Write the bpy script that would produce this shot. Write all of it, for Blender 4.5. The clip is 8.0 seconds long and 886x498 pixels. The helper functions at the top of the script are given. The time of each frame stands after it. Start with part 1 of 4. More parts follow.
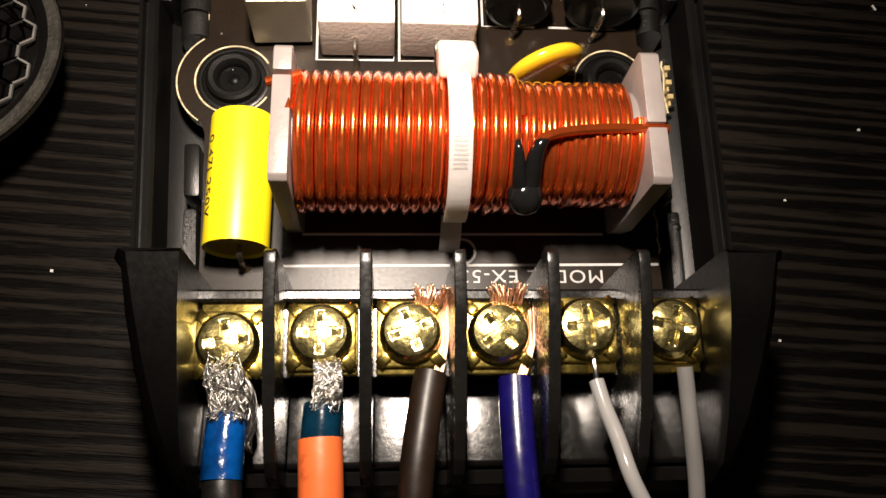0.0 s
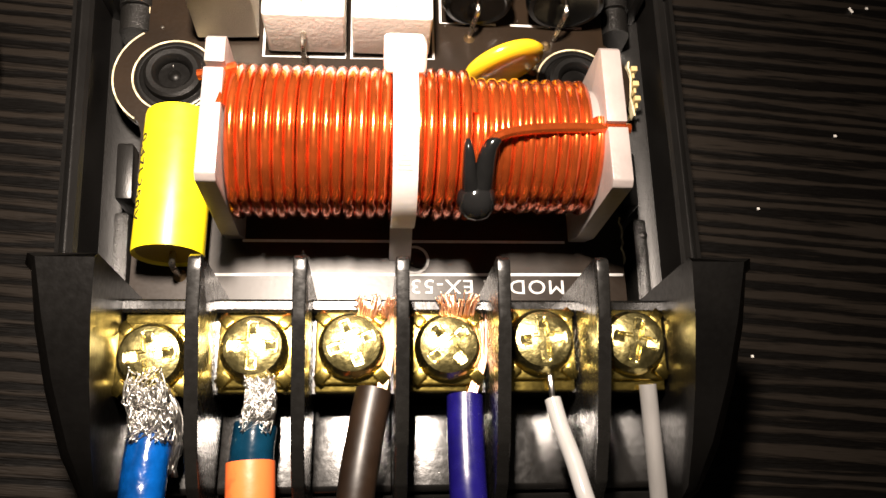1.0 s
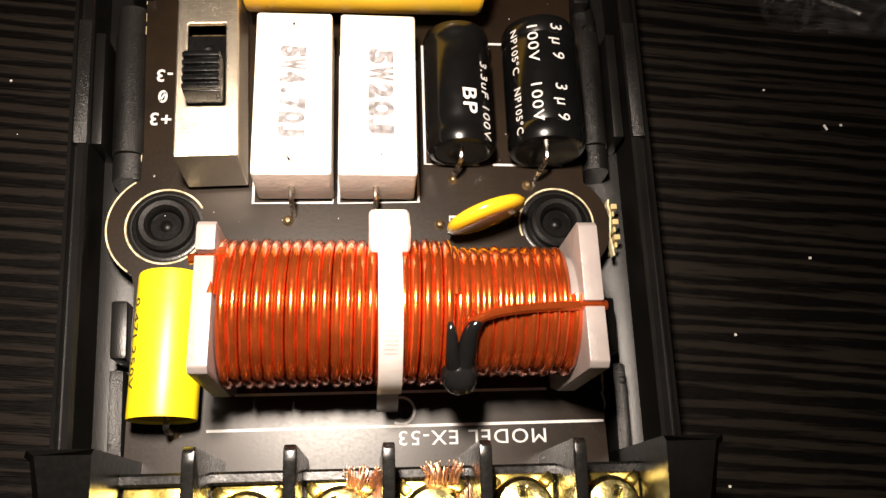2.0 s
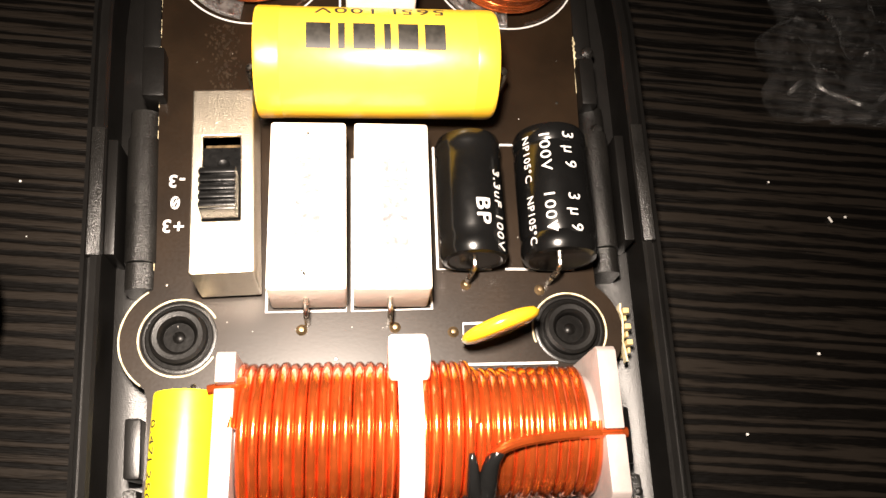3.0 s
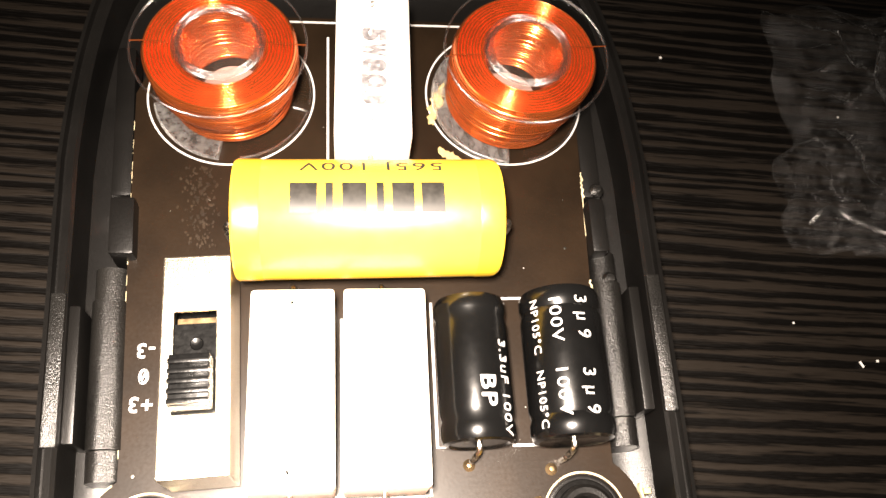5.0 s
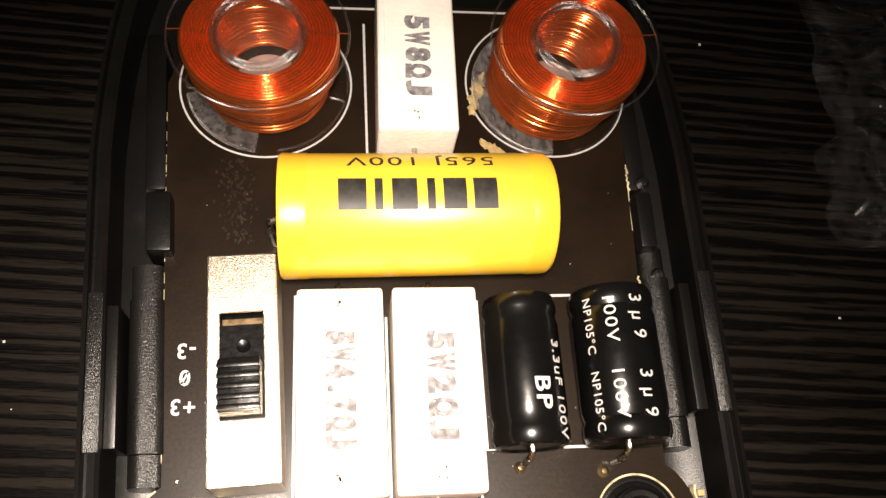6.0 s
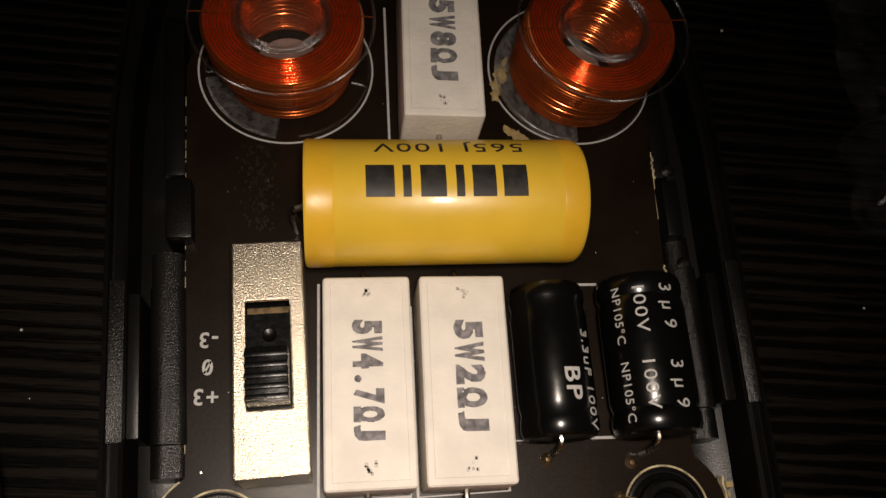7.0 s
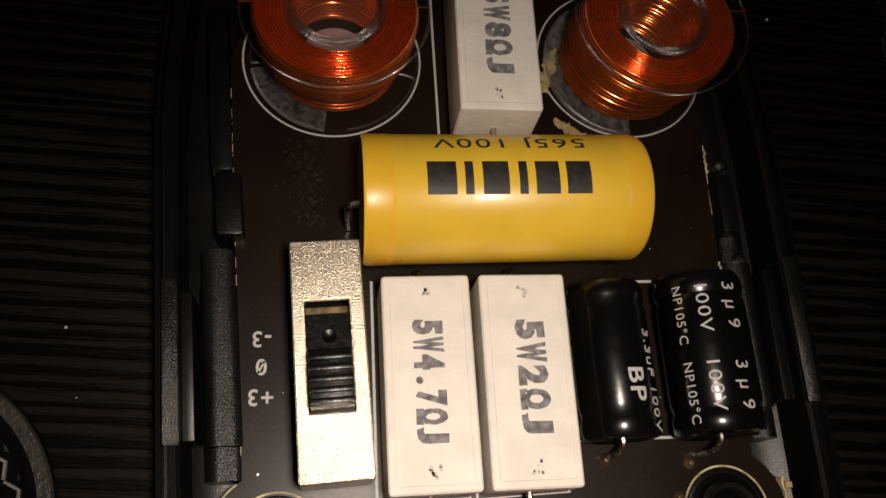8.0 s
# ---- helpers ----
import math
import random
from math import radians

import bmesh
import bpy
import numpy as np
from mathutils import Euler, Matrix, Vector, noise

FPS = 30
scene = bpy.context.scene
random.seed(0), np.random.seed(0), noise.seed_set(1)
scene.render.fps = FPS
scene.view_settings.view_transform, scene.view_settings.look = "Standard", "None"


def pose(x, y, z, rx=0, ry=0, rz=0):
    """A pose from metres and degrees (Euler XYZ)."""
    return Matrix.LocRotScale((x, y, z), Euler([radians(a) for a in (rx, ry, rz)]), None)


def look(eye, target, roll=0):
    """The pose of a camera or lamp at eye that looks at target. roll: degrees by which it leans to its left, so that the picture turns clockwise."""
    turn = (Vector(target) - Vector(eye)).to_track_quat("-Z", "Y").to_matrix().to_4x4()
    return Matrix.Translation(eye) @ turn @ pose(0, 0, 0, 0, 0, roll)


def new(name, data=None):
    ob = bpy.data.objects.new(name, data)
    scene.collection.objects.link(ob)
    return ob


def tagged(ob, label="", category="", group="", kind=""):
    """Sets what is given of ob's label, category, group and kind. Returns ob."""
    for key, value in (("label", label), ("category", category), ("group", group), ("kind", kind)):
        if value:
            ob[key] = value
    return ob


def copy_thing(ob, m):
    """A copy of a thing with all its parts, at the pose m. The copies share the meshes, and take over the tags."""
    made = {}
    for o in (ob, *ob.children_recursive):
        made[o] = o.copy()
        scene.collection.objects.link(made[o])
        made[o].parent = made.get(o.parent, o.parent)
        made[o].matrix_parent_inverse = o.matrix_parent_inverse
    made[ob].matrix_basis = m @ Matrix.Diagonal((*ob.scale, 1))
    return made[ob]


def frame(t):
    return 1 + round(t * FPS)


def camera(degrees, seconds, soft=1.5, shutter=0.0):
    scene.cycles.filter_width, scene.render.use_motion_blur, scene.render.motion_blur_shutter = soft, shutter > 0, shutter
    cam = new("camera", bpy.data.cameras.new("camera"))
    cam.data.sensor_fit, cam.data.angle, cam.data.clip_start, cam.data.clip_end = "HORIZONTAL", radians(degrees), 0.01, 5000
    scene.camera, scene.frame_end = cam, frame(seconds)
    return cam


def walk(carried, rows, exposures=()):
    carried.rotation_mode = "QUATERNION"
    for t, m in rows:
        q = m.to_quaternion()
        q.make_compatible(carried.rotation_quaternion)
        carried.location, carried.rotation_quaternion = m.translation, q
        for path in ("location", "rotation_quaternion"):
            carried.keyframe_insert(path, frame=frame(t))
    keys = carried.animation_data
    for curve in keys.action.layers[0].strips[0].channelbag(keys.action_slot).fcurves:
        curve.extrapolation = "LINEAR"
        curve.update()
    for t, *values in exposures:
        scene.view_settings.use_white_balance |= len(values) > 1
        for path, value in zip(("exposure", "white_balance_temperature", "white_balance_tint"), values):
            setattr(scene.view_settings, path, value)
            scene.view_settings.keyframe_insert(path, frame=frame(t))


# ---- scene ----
# The eye, the point looked at (centimetres from the terminal strip's third rib) and the lean.
cam = camera(58.1, 8.0)
CM = 0.01
PATH = [
    (0, (-0.759, -2.575, 9.385), (-0.034, 0.588, -0.074), 12.38),
    (0.5, (-0.445, -3.015, 8.705), (0.416, 0.367, -0.666), 13.59),
    (1, (-0.281, -2.446, 8.814), (0.594, 0.874, -0.579), 14.43),
    (1.5, (-0.193, -1.310, 9.255), (0.747, 1.852, -0.185), 16.32),
    (1.7, (-0.200, -1.041, 9.487), (0.744, 2.130, 0.049), 16.00),
    (2.8, (-0.452, -0.096, 9.999), (0.585, 3.502, 0.727), 14.87),
    (3, (-0.545, 0.230, 10.063), (0.559, 3.793, 0.785), 15.98),
    (3.5, (-0.354, 0.910, 10.018), (0.816, 4.630, 0.810), 16.06),
    (4, (-0.276, 1.564, 9.861), (0.925, 5.421, 0.713), 15.77),
    (4.5, (-0.410, 2.053, 9.850), (0.819, 6.044, 0.764), 15.56),
    (4.7, (-0.414, 2.114, 9.747), (0.790, 6.098, 0.654), 15.22),
    (5.8, (-1.121, 2.426, 9.664), (0.223, 6.252, 0.520), 17.43),
    (6, (-1.154, 2.515, 9.439), (0.152, 6.252, 0.256), 17.36),
    (6.5, (-1.437, 2.586, 9.313), (-0.185, 6.191, 0.070), 17.30),
    (7, (-1.484, 2.591, 9.256), (-0.134, 6.188, 0.024), 18.75),
    (7.5, (-1.636, 2.722, 9.208), (-0.278, 6.204, -0.067), 19.51),
    (8, (-2.163, 2.867, 9.050), (-0.753, 6.247, -0.256), 20.74),
]
EXPOSURES = [(0.0, 0.03), (0.5, 0.62), (1.0, 0.95), (1.5, 0.2), (1.7, 0.25), (2.8, 1.15), (3.5, 1.65), (4.5, 2.25), (5.0, 2.1), (5.8, 0.88), (6.1, 0.1), (6.4, -1.6), (8.0, -1.45)]
walk(cam, [(t, look(CM * Vector(eye), CM * Vector(aim), roll)) for t, eye, aim, roll in PATH], EXPOSURES)
LAMP_AT, LAMP_SIZE, LAMP_WATTS = (-1.2, 2.5, 11.2), (0.9, 1.5), 0.125
SPK = (-6.6, 3.16, 0.3, 1.73)

# ---- light ----
world = bpy.data.worlds.new("dim_room")
scene.world = world
world.use_nodes = True
world.node_tree.nodes["Background"].inputs["Color"].default_value = (1.0, 0.86, 0.7, 1)
world.node_tree.nodes["Background"].inputs["Strength"].default_value = 0.008


def lamp(name, at, size, watts, color):
    """A rectangular area lamp set level over the case, lying along y."""
    data = bpy.data.lights.new(name, "AREA")
    data.shape, data.size, data.size_y, data.energy, data.color = "RECTANGLE", size[0] * CM, size[1] * CM, watts, color
    data.spread = radians(105)
    ob = new(name, data)
    ob.matrix_world = pose(*(CM * c for c in at))
    return ob


# Added fixed lamp, standing in for the light that moves with the camera.
lamp("camera_light_stand_in", LAMP_AT, LAMP_SIZE, LAMP_WATTS, (1.0, 0.85, 0.72))


# ---- materials ----
def material(name, color, rough=0.5, metal=0.0, vary=0.15, scale=60.0, bump=0.0, bump_scale=900.0, stretch=(1, 1, 1),
             rough_vary=0.1, transmission=0.0, ior=1.5, second=None, spread=(0.35, 0.65), clear=0.0, sub=0.0, spec=0.5):
    m = bpy.data.materials.new(name)
    m.use_nodes = True
    nt = m.node_tree
    b = nt.nodes["Principled BSDF"]
    tc = nt.nodes.new("ShaderNodeTexCoord")
    mp = nt.nodes.new("ShaderNodeMapping")
    mp.inputs["Scale"].default_value = stretch
    nt.links.new(tc.outputs["Object"], mp.inputs["Vector"])
    n1 = nt.nodes.new("ShaderNodeTexNoise")
    n1.inputs["Scale"].default_value, n1.inputs["Detail"].default_value = scale, 6
    n2 = nt.nodes.new("ShaderNodeTexNoise")
    n2.inputs["Scale"].default_value, n2.inputs["Detail"].default_value = bump_scale, 3
    for n in (n1, n2):
        nt.links.new(mp.outputs["Vector"], n.inputs["Vector"])
    ramp = nt.nodes.new("ShaderNodeValToRGB")
    dark = second or tuple(c * (1 - vary) for c in color)
    light = color if second else tuple(min(1, c * (1 + vary)) for c in color)
    ramp.color_ramp.elements[0].color, ramp.color_ramp.elements[1].color = (*dark, 1), (*light, 1)
    ramp.color_ramp.elements[0].position, ramp.color_ramp.elements[1].position = spread
    nt.links.new(n1.outputs["Fac"], ramp.inputs["Fac"])
    nt.links.new(ramp.outputs["Color"], b.inputs["Base Color"])
    rm = nt.nodes.new("ShaderNodeMapRange")
    rm.inputs["To Min"].default_value, rm.inputs["To Max"].default_value = max(0.02, rough - rough_vary), min(1, rough + rough_vary)
    nt.links.new(n2.outputs["Fac"], rm.inputs["Value"])
    nt.links.new(rm.outputs["Result"], b.inputs["Roughness"])
    b.inputs["Metallic"].default_value, b.inputs["IOR"].default_value = metal, ior
    b.inputs["Transmission Weight"].default_value = transmission
    b.inputs["Coat Weight"].default_value = clear
    b.inputs["Coat Roughness"].default_value = 0.1
    b.inputs["Specular IOR Level"].default_value = spec
    if sub:
        b.inputs["Subsurface Weight"].default_value = sub
        b.inputs["Subsurface Radius"].default_value = (0.004, 0.003, 0.002)
        b.inputs["Subsurface Scale"].default_value = 1.0
    if bump:
        bp = nt.nodes.new("ShaderNodeBump")
        bp.inputs["Strength"].default_value, bp.inputs["Distance"].default_value = bump, 0.0003
        nt.links.new(n2.outputs["Fac"], bp.inputs["Height"])
        nt.links.new(bp.outputs["Normal"], b.inputs["Normal"])
    return m


def wood():
    """Near-black laminate with fine raised grain running along x."""
    m = material("dark_grained_laminate", (0.02, 0.014, 0.011), 0.42, vary=0.5, scale=40, stretch=(1, 6, 1), spec=0.16)
    nt = m.node_tree
    b = nt.nodes["Principled BSDF"]
    tc = nt.nodes.new("ShaderNodeTexCoord")
    mp = nt.nodes.new("ShaderNodeMapping")
    mp.inputs["Scale"].default_value = (0.05, 1, 1)
    turn = nt.nodes.new("ShaderNodeMapping")
    turn.inputs["Rotation"].default_value = (0, 0, radians(4.5))
    wave = nt.nodes.new("ShaderNodeTexWave")
    wave.bands_direction = "Y"
    for key, value in (("Scale", 145), ("Distortion", 11.0), ("Detail", 6), ("Detail Scale", 1.1), ("Detail Roughness", 0.75)):
        wave.inputs[key].default_value = value
    ramp = nt.nodes.new("ShaderNodeValToRGB")
    ramp.color_ramp.elements[0].color, ramp.color_ramp.elements[1].color = (0.002, 0.0016, 0.0013, 1), (0.0155, 0.0124, 0.0098, 1)
    ramp.color_ramp.elements[0].position, ramp.color_ramp.elements[1].position = 0.3, 0.9
    patch = nt.nodes.new("ShaderNodeTexNoise")
    patch.inputs["Scale"].default_value, patch.inputs["Detail"].default_value = 32, 8
    mix = nt.nodes.new("ShaderNodeMixRGB")
    mix.blend_type, mix.inputs["Color2"].default_value = "MULTIPLY", (0.4, 0.37, 0.34, 1)
    bump = nt.nodes.new("ShaderNodeBump")
    bump.inputs["Strength"].default_value, bump.inputs["Distance"].default_value = 0.4, 0.0004
    nt.links.new(tc.outputs["Object"], turn.inputs["Vector"])
    nt.links.new(turn.outputs["Vector"], mp.inputs["Vector"])
    nt.links.new(mp.outputs["Vector"], wave.inputs["Vector"])
    nt.links.new(tc.outputs["Object"], patch.inputs["Vector"])
    nt.links.new(wave.outputs["Color"], ramp.inputs["Fac"])
    nt.links.new(ramp.outputs["Color"], mix.inputs["Color1"])
    nt.links.new(patch.outputs["Fac"], mix.inputs["Fac"])
    nt.links.new(mix.outputs["Color"], b.inputs["Base Color"])
    nt.links.new(wave.outputs["Color"], bump.inputs["Height"])
    nt.links.new(bump.outputs["Normal"], b.inputs["Normal"])
    return m


M_wood = wood()
M_plastic = material("black_moulded_plastic", (0.004, 0.0037, 0.0034), 0.33, vary=0.3, scale=90, bump=0.12, bump_scale=6000, rough_vary=0.12, spec=0.4)
M_strip = material("black_satin_plastic", (0.006, 0.0056, 0.0052), 0.2, vary=0.3, scale=90, bump=0.06, bump_scale=1500, rough_vary=0.06, spec=1.0)
M_rib = material("satin_black_rib", (0.006, 0.0057, 0.0052), 0.27, vary=0.3, scale=90, bump=0.06, bump_scale=1500, spec=0.55)
M_flank = material("matt_black_plastic", (0.003, 0.0028, 0.0026), 0.34, vary=0.3, scale=90, bump=0.08, bump_scale=1500, spec=0.12)
M_wall_plastic = material("scuffed_black_plastic", (0.007, 0.0066, 0.006), 0.3, vary=0.5, scale=150, bump=0.4, bump_scale=8000,
                          stretch=(1.3, 0.5, 1.3), rough_vary=0.12, spec=0.65)
M_board = material("brown_solder_mask", (0.0105, 0.006, 0.0029), 0.35, vary=0.25, scale=120, bump=0.012, bump_scale=2500, rough_vary=0.06, spec=0.32)
M_edge = material("raw_board_edge", (0.5, 0.43, 0.27), 0.8, vary=0.4, scale=900)
M_silk = material("white_printing", (0.52, 0.51, 0.5), 0.6, vary=0.1, scale=2000)
M_copper = material("enamelled_copper", (0.82, 0.14, 0.028), 0.19, 0.88, vary=0.2, scale=300, bump=0.05, bump_scale=1500, clear=1.0)
M_copper_fine = material("fine_enamelled_copper", (0.93, 0.21, 0.048), 0.17, 0.9, vary=0.1, scale=250, clear=0.6)
M_bare_copper = material("bare_copper_strand", (0.95, 0.55, 0.36), 0.34, 1.0, vary=0.15, scale=800)
M_nylon = material("milky_nylon", (0.6, 0.54, 0.5), 0.42, vary=0.08, scale=150, sub=0.5, bump=0.08, bump_scale=1200)
M_former = material("grey_translucent_plastic", (0.23, 0.2, 0.19), 0.38, vary=0.12, scale=140, bump=0.15, bump_scale=1400)
M_yellow = material("yellow_capacitor_film", (0.8, 0.52, 0.042), 0.36, vary=0.06, scale=120, bump=0.03, bump_scale=600, clear=0.15, spec=0.6)
M_lemon = material("lemon_capacitor_film", (0.88, 0.7, 0.012), 0.38, vary=0.04, scale=120, bump=0.05, bump_scale=600)
M_resin = material("yellow_end_resin", (0.5, 0.34, 0.02), 0.35, vary=0.1, scale=200)
M_disc = material("mustard_ceramic_glaze", (0.85, 0.52, 0.02), 0.2, vary=0.05, scale=150, clear=0.5)
M_sleeve = material("black_capacitor_sleeve", (0.0028, 0.0028, 0.0028), 0.21, vary=0.3, scale=120, bump=0.03, bump_scale=900, rough_vary=0.04, spec=0.55)
M_cement = material("white_cement", (0.8, 0.76, 0.69), 0.75, vary=0.06, scale=250, bump=0.25, bump_scale=1800, rough_vary=0.1)
M_ink = material("grey_stamp_ink", (0.2, 0.19, 0.2), 0.8, vary=0.45, scale=1200)
M_smudge = material("faint_stamp_ink", (0.55, 0.52, 0.48), 0.8, vary=0.3, scale=900)
M_black_ink = material("black_print", (0.02, 0.018, 0.015), 0.5, vary=0.3, scale=900)
M_tin = material("tinned_lead", (0.5, 0.46, 0.4), 0.28, 1.0, vary=0.2, scale=500)
M_solder = material("flux_stained_solder", (0.2, 0.14, 0.075), 0.35, 0.8, vary=0.4, scale=900)
M_flux = material("dried_brown_flux", (0.017, 0.0103, 0.005), 0.4, vary=0.4, scale=500)
M_steel = material("brushed_nickel_shell", (0.62, 0.55, 0.44), 0.31, 1.0, vary=0.08, scale=200, bump=0.32, bump_scale=6000, rough_vary=0.1)
M_brass = material("yellow_plated_brass", (0.72, 0.55, 0.14), 0.2, 1.0, vary=0.12, scale=300, bump=0.12, bump_scale=900, rough_vary=0.06)
M_screw = material("yellow_zinc_screw", (0.86, 0.73, 0.3), 0.23, 1.0, vary=0.15, scale=400, bump=0.25, bump_scale=1200, rough_vary=0.07)
M_knob = material("black_knob_plastic", (0.003, 0.003, 0.003), 0.3, vary=0.2, scale=200, bump=0.1, bump_scale=1600, spec=0.25)
def film_material(name, tint, rough, floor, edge=0.4, patchy=False):
    """Thin clear plastic: sees straight through, with a glossy skin that grows towards grazing angles."""
    m = bpy.data.materials.new(name)
    m.use_nodes = True
    nt = m.node_tree
    out = nt.nodes["Material Output"]
    clear, gloss, mix = (nt.nodes.new(k) for k in ("ShaderNodeBsdfTransparent", "ShaderNodeBsdfGlossy", "ShaderNodeMixShader"))
    clear.inputs["Color"].default_value = (*tint, 1)
    gloss.inputs["Roughness"].default_value = rough
    face = nt.nodes.new("ShaderNodeLayerWeight")
    face.inputs["Blend"].default_value = 0.5
    fres = nt.nodes.new("ShaderNodeMath")
    fres.operation, fres.inputs[1].default_value = "POWER", 3.5
    nt.links.new(face.outputs["Facing"], fres.inputs[0])
    add = nt.nodes.new("ShaderNodeMath")
    add.operation, add.use_clamp, add.inputs[1].default_value = "ADD", True, floor
    tex = nt.nodes.new("ShaderNodeTexNoise")
    tex.inputs["Scale"].default_value = 320
    bump = nt.nodes.new("ShaderNodeBump")
    bump.inputs["Strength"].default_value, bump.inputs["Distance"].default_value = 0.3, 0.0004
    nt.links.new(tex.outputs["Fac"], bump.inputs["Height"])
    nt.links.new(bump.outputs["Normal"], gloss.inputs["Normal"])
    weight = nt.nodes.new("ShaderNodeMath")
    weight.operation, weight.inputs[1].default_value = "MULTIPLY", edge
    nt.links.new(fres.outputs[0], weight.inputs[0])
    nt.links.new(weight.outputs[0], add.inputs[0])
    nt.links.new(add.outputs[0], mix.inputs["Fac"])
    nt.links.new(clear.outputs[0], mix.inputs[1])
    nt.links.new(gloss.outputs[0], mix.inputs[2])
    nt.links.new(mix.outputs[0], out.inputs["Surface"])
    if patchy:
        spot = nt.nodes.new("ShaderNodeTexNoise")
        spot.inputs["Scale"].default_value, spot.inputs["Detail"].default_value = 9, 7
        tc = nt.nodes.new("ShaderNodeTexCoord")
        nt.links.new(tc.outputs["Generated"], spot.inputs["Vector"])
        span = nt.nodes.new("ShaderNodeMapRange")
        for key, value in (("From Min", 0.36), ("From Max", 0.64), ("To Min", 0.25 * floor), ("To Max", 1.7 * floor)):
            span.inputs[key].default_value = value
        nt.links.new(spot.outputs["Fac"], span.inputs["Value"])
        nt.links.new(span.outputs["Result"], add.inputs[1])
        bump.inputs["Strength"].default_value = 0.7
    return m


M_clear = film_material("clear_polystyrene", (0.99, 0.985, 0.98), 0.06, 0.02, 0.2)
M_frost = film_material("scuffed_clear_polystyrene", (0.96, 0.95, 0.94), 0.24, 0.18, 0.5)
M_base = film_material("pale_scuffed_polystyrene", (0.85, 0.84, 0.83), 0.38, 0.3, 0.3, True)
M_hub = film_material("clear_bobbin_tube", (0.99, 0.985, 0.98), 0.12, 0.03, 0.3)
M_foot = material("frosted_bore_foot", (0.24, 0.18, 0.16), 0.3, vary=0.2, scale=300)
M_glue = material("cured_yellow_glue", (0.46, 0.35, 0.16), 0.4, vary=0.2, scale=500, bump=0.3, bump_scale=900)
M_blob = material("black_glue_and_hole_shade", (0.006, 0.006, 0.006), 0.1, vary=0.2, scale=300)
M_braid = material("tinned_braid", (0.55, 0.53, 0.5), 0.33, 1.0, vary=0.25, scale=900)
M_blue_tape = material("glossy_blue_tape", (0.001, 0.05, 0.22), 0.16, vary=0.5, scale=300, bump=1.0, bump_scale=420, clear=1.0, rough_vary=0.05, spec=1.0)
M_teal_tape = material("dark_teal_tape", (0.002, 0.022, 0.045), 0.16, vary=0.3, scale=300, bump=0.5, bump_scale=300, clear=0.8)
M_orange = material("orange_cable_jacket", (0.82, 0.16, 0.04), 0.42, second=(0.3, 0.06, 0.02), spread=(0.3, 0.4), scale=220, bump=0.1, bump_scale=900)
M_charcoal = material("charcoal_cable_jacket", (0.007, 0.0065, 0.006), 0.36, vary=0.3, scale=300, bump=0.1, bump_scale=900, spec=0.8)
M_brown = material("dark_brown_jacket", (0.014, 0.0075, 0.004), 0.42, vary=0.3, scale=200, bump=0.08, bump_scale=600, spec=0.5)
M_violet = material("deep_blue_jacket", (0.006, 0.004, 0.085), 0.25, vary=0.25, scale=200, bump=0.08, bump_scale=600, spec=1.0, clear=0.25)
M_white_wire = material("white_wire_jacket", (0.33, 0.325, 0.32), 0.2, vary=0.06, scale=200)
M_grey_wire = material("grey_wire_jacket", (0.19, 0.185, 0.18), 0.22, vary=0.1, scale=200, stretch=(4, 0.4, 4))
M_mesh = material("grey_perforated_steel", (0.26, 0.25, 0.235), 0.4, 0.6, vary=0.3, scale=300)
M_lip = material("grained_grey_plastic", (0.03, 0.028, 0.023), 0.42, vary=0.3, scale=400, bump=0.5, bump_scale=1800)
M_bag = film_material("clear_plastic_film", (0.9, 0.9, 0.89), 0.33, 0.055, 0.4, True)
M_dust = material("pale_dust", (0.6, 0.58, 0.55), 0.9, vary=0.1, scale=900)


# ---- builders, all in centimetres ----
def part(name, bm, mat, parent=None, label="", smooth=35.0, kind=""):
    mesh = bpy.data.meshes.new(name)
    bmesh.ops.recalc_face_normals(bm, faces=bm.faces[:])
    bm.transform(Matrix.Scale(CM, 4))
    bm.to_mesh(mesh)
    bm.free()
    mesh.materials.append(mat)
    for p in mesh.polygons:
        p.use_smooth = smooth > 0
    if smooth > 0:
        mesh.set_sharp_from_angle(angle=radians(smooth))
    ob = new(name, mesh)
    ob.parent = parent
    return tagged(ob, label, kind=kind)


def thing(name, at, label, category, group="", rz=0.0, rx=0.0, ry=0.0):
    ob = new(name)
    ob.empty_display_size = 0.002
    ob.matrix_world = pose(CM * at[0], CM * at[1], CM * at[2], rx, ry, rz)
    return tagged(ob, label, category, group)


def box(x0, x1, y0, y1, z0, z1, bevel=0.0, seg=2, bm=None):
    own = bmesh.new()
    m = Matrix.LocRotScale(((x0 + x1) / 2, (y0 + y1) / 2, (z0 + z1) / 2), None, (x1 - x0, y1 - y0, z1 - z0))
    bmesh.ops.create_cube(own, size=1, matrix=m)
    if bevel:
        bmesh.ops.bevel(own, geom=own.edges[:], offset=bevel, segments=seg, profile=0.6, affect="EDGES")
    return joined(bm, own)


def joined(bm, own):
    if bm is None:
        return own
    tmp = bpy.data.meshes.new("tmp")
    own.to_mesh(tmp)
    own.free()
    bm.from_mesh(tmp)
    bpy.data.meshes.remove(tmp)
    return bm


AXIS = {"x": Matrix(((0, 0, 1, 0), (1, 0, 0, 0), (0, 1, 0, 0), (0, 0, 0, 1))),
        "y": Matrix(((1, 0, 0, 0), (0, 0, 1, 0), (0, -1, 0, 0), (0, 0, 0, 1))),
        "z": Matrix.Identity(4)}


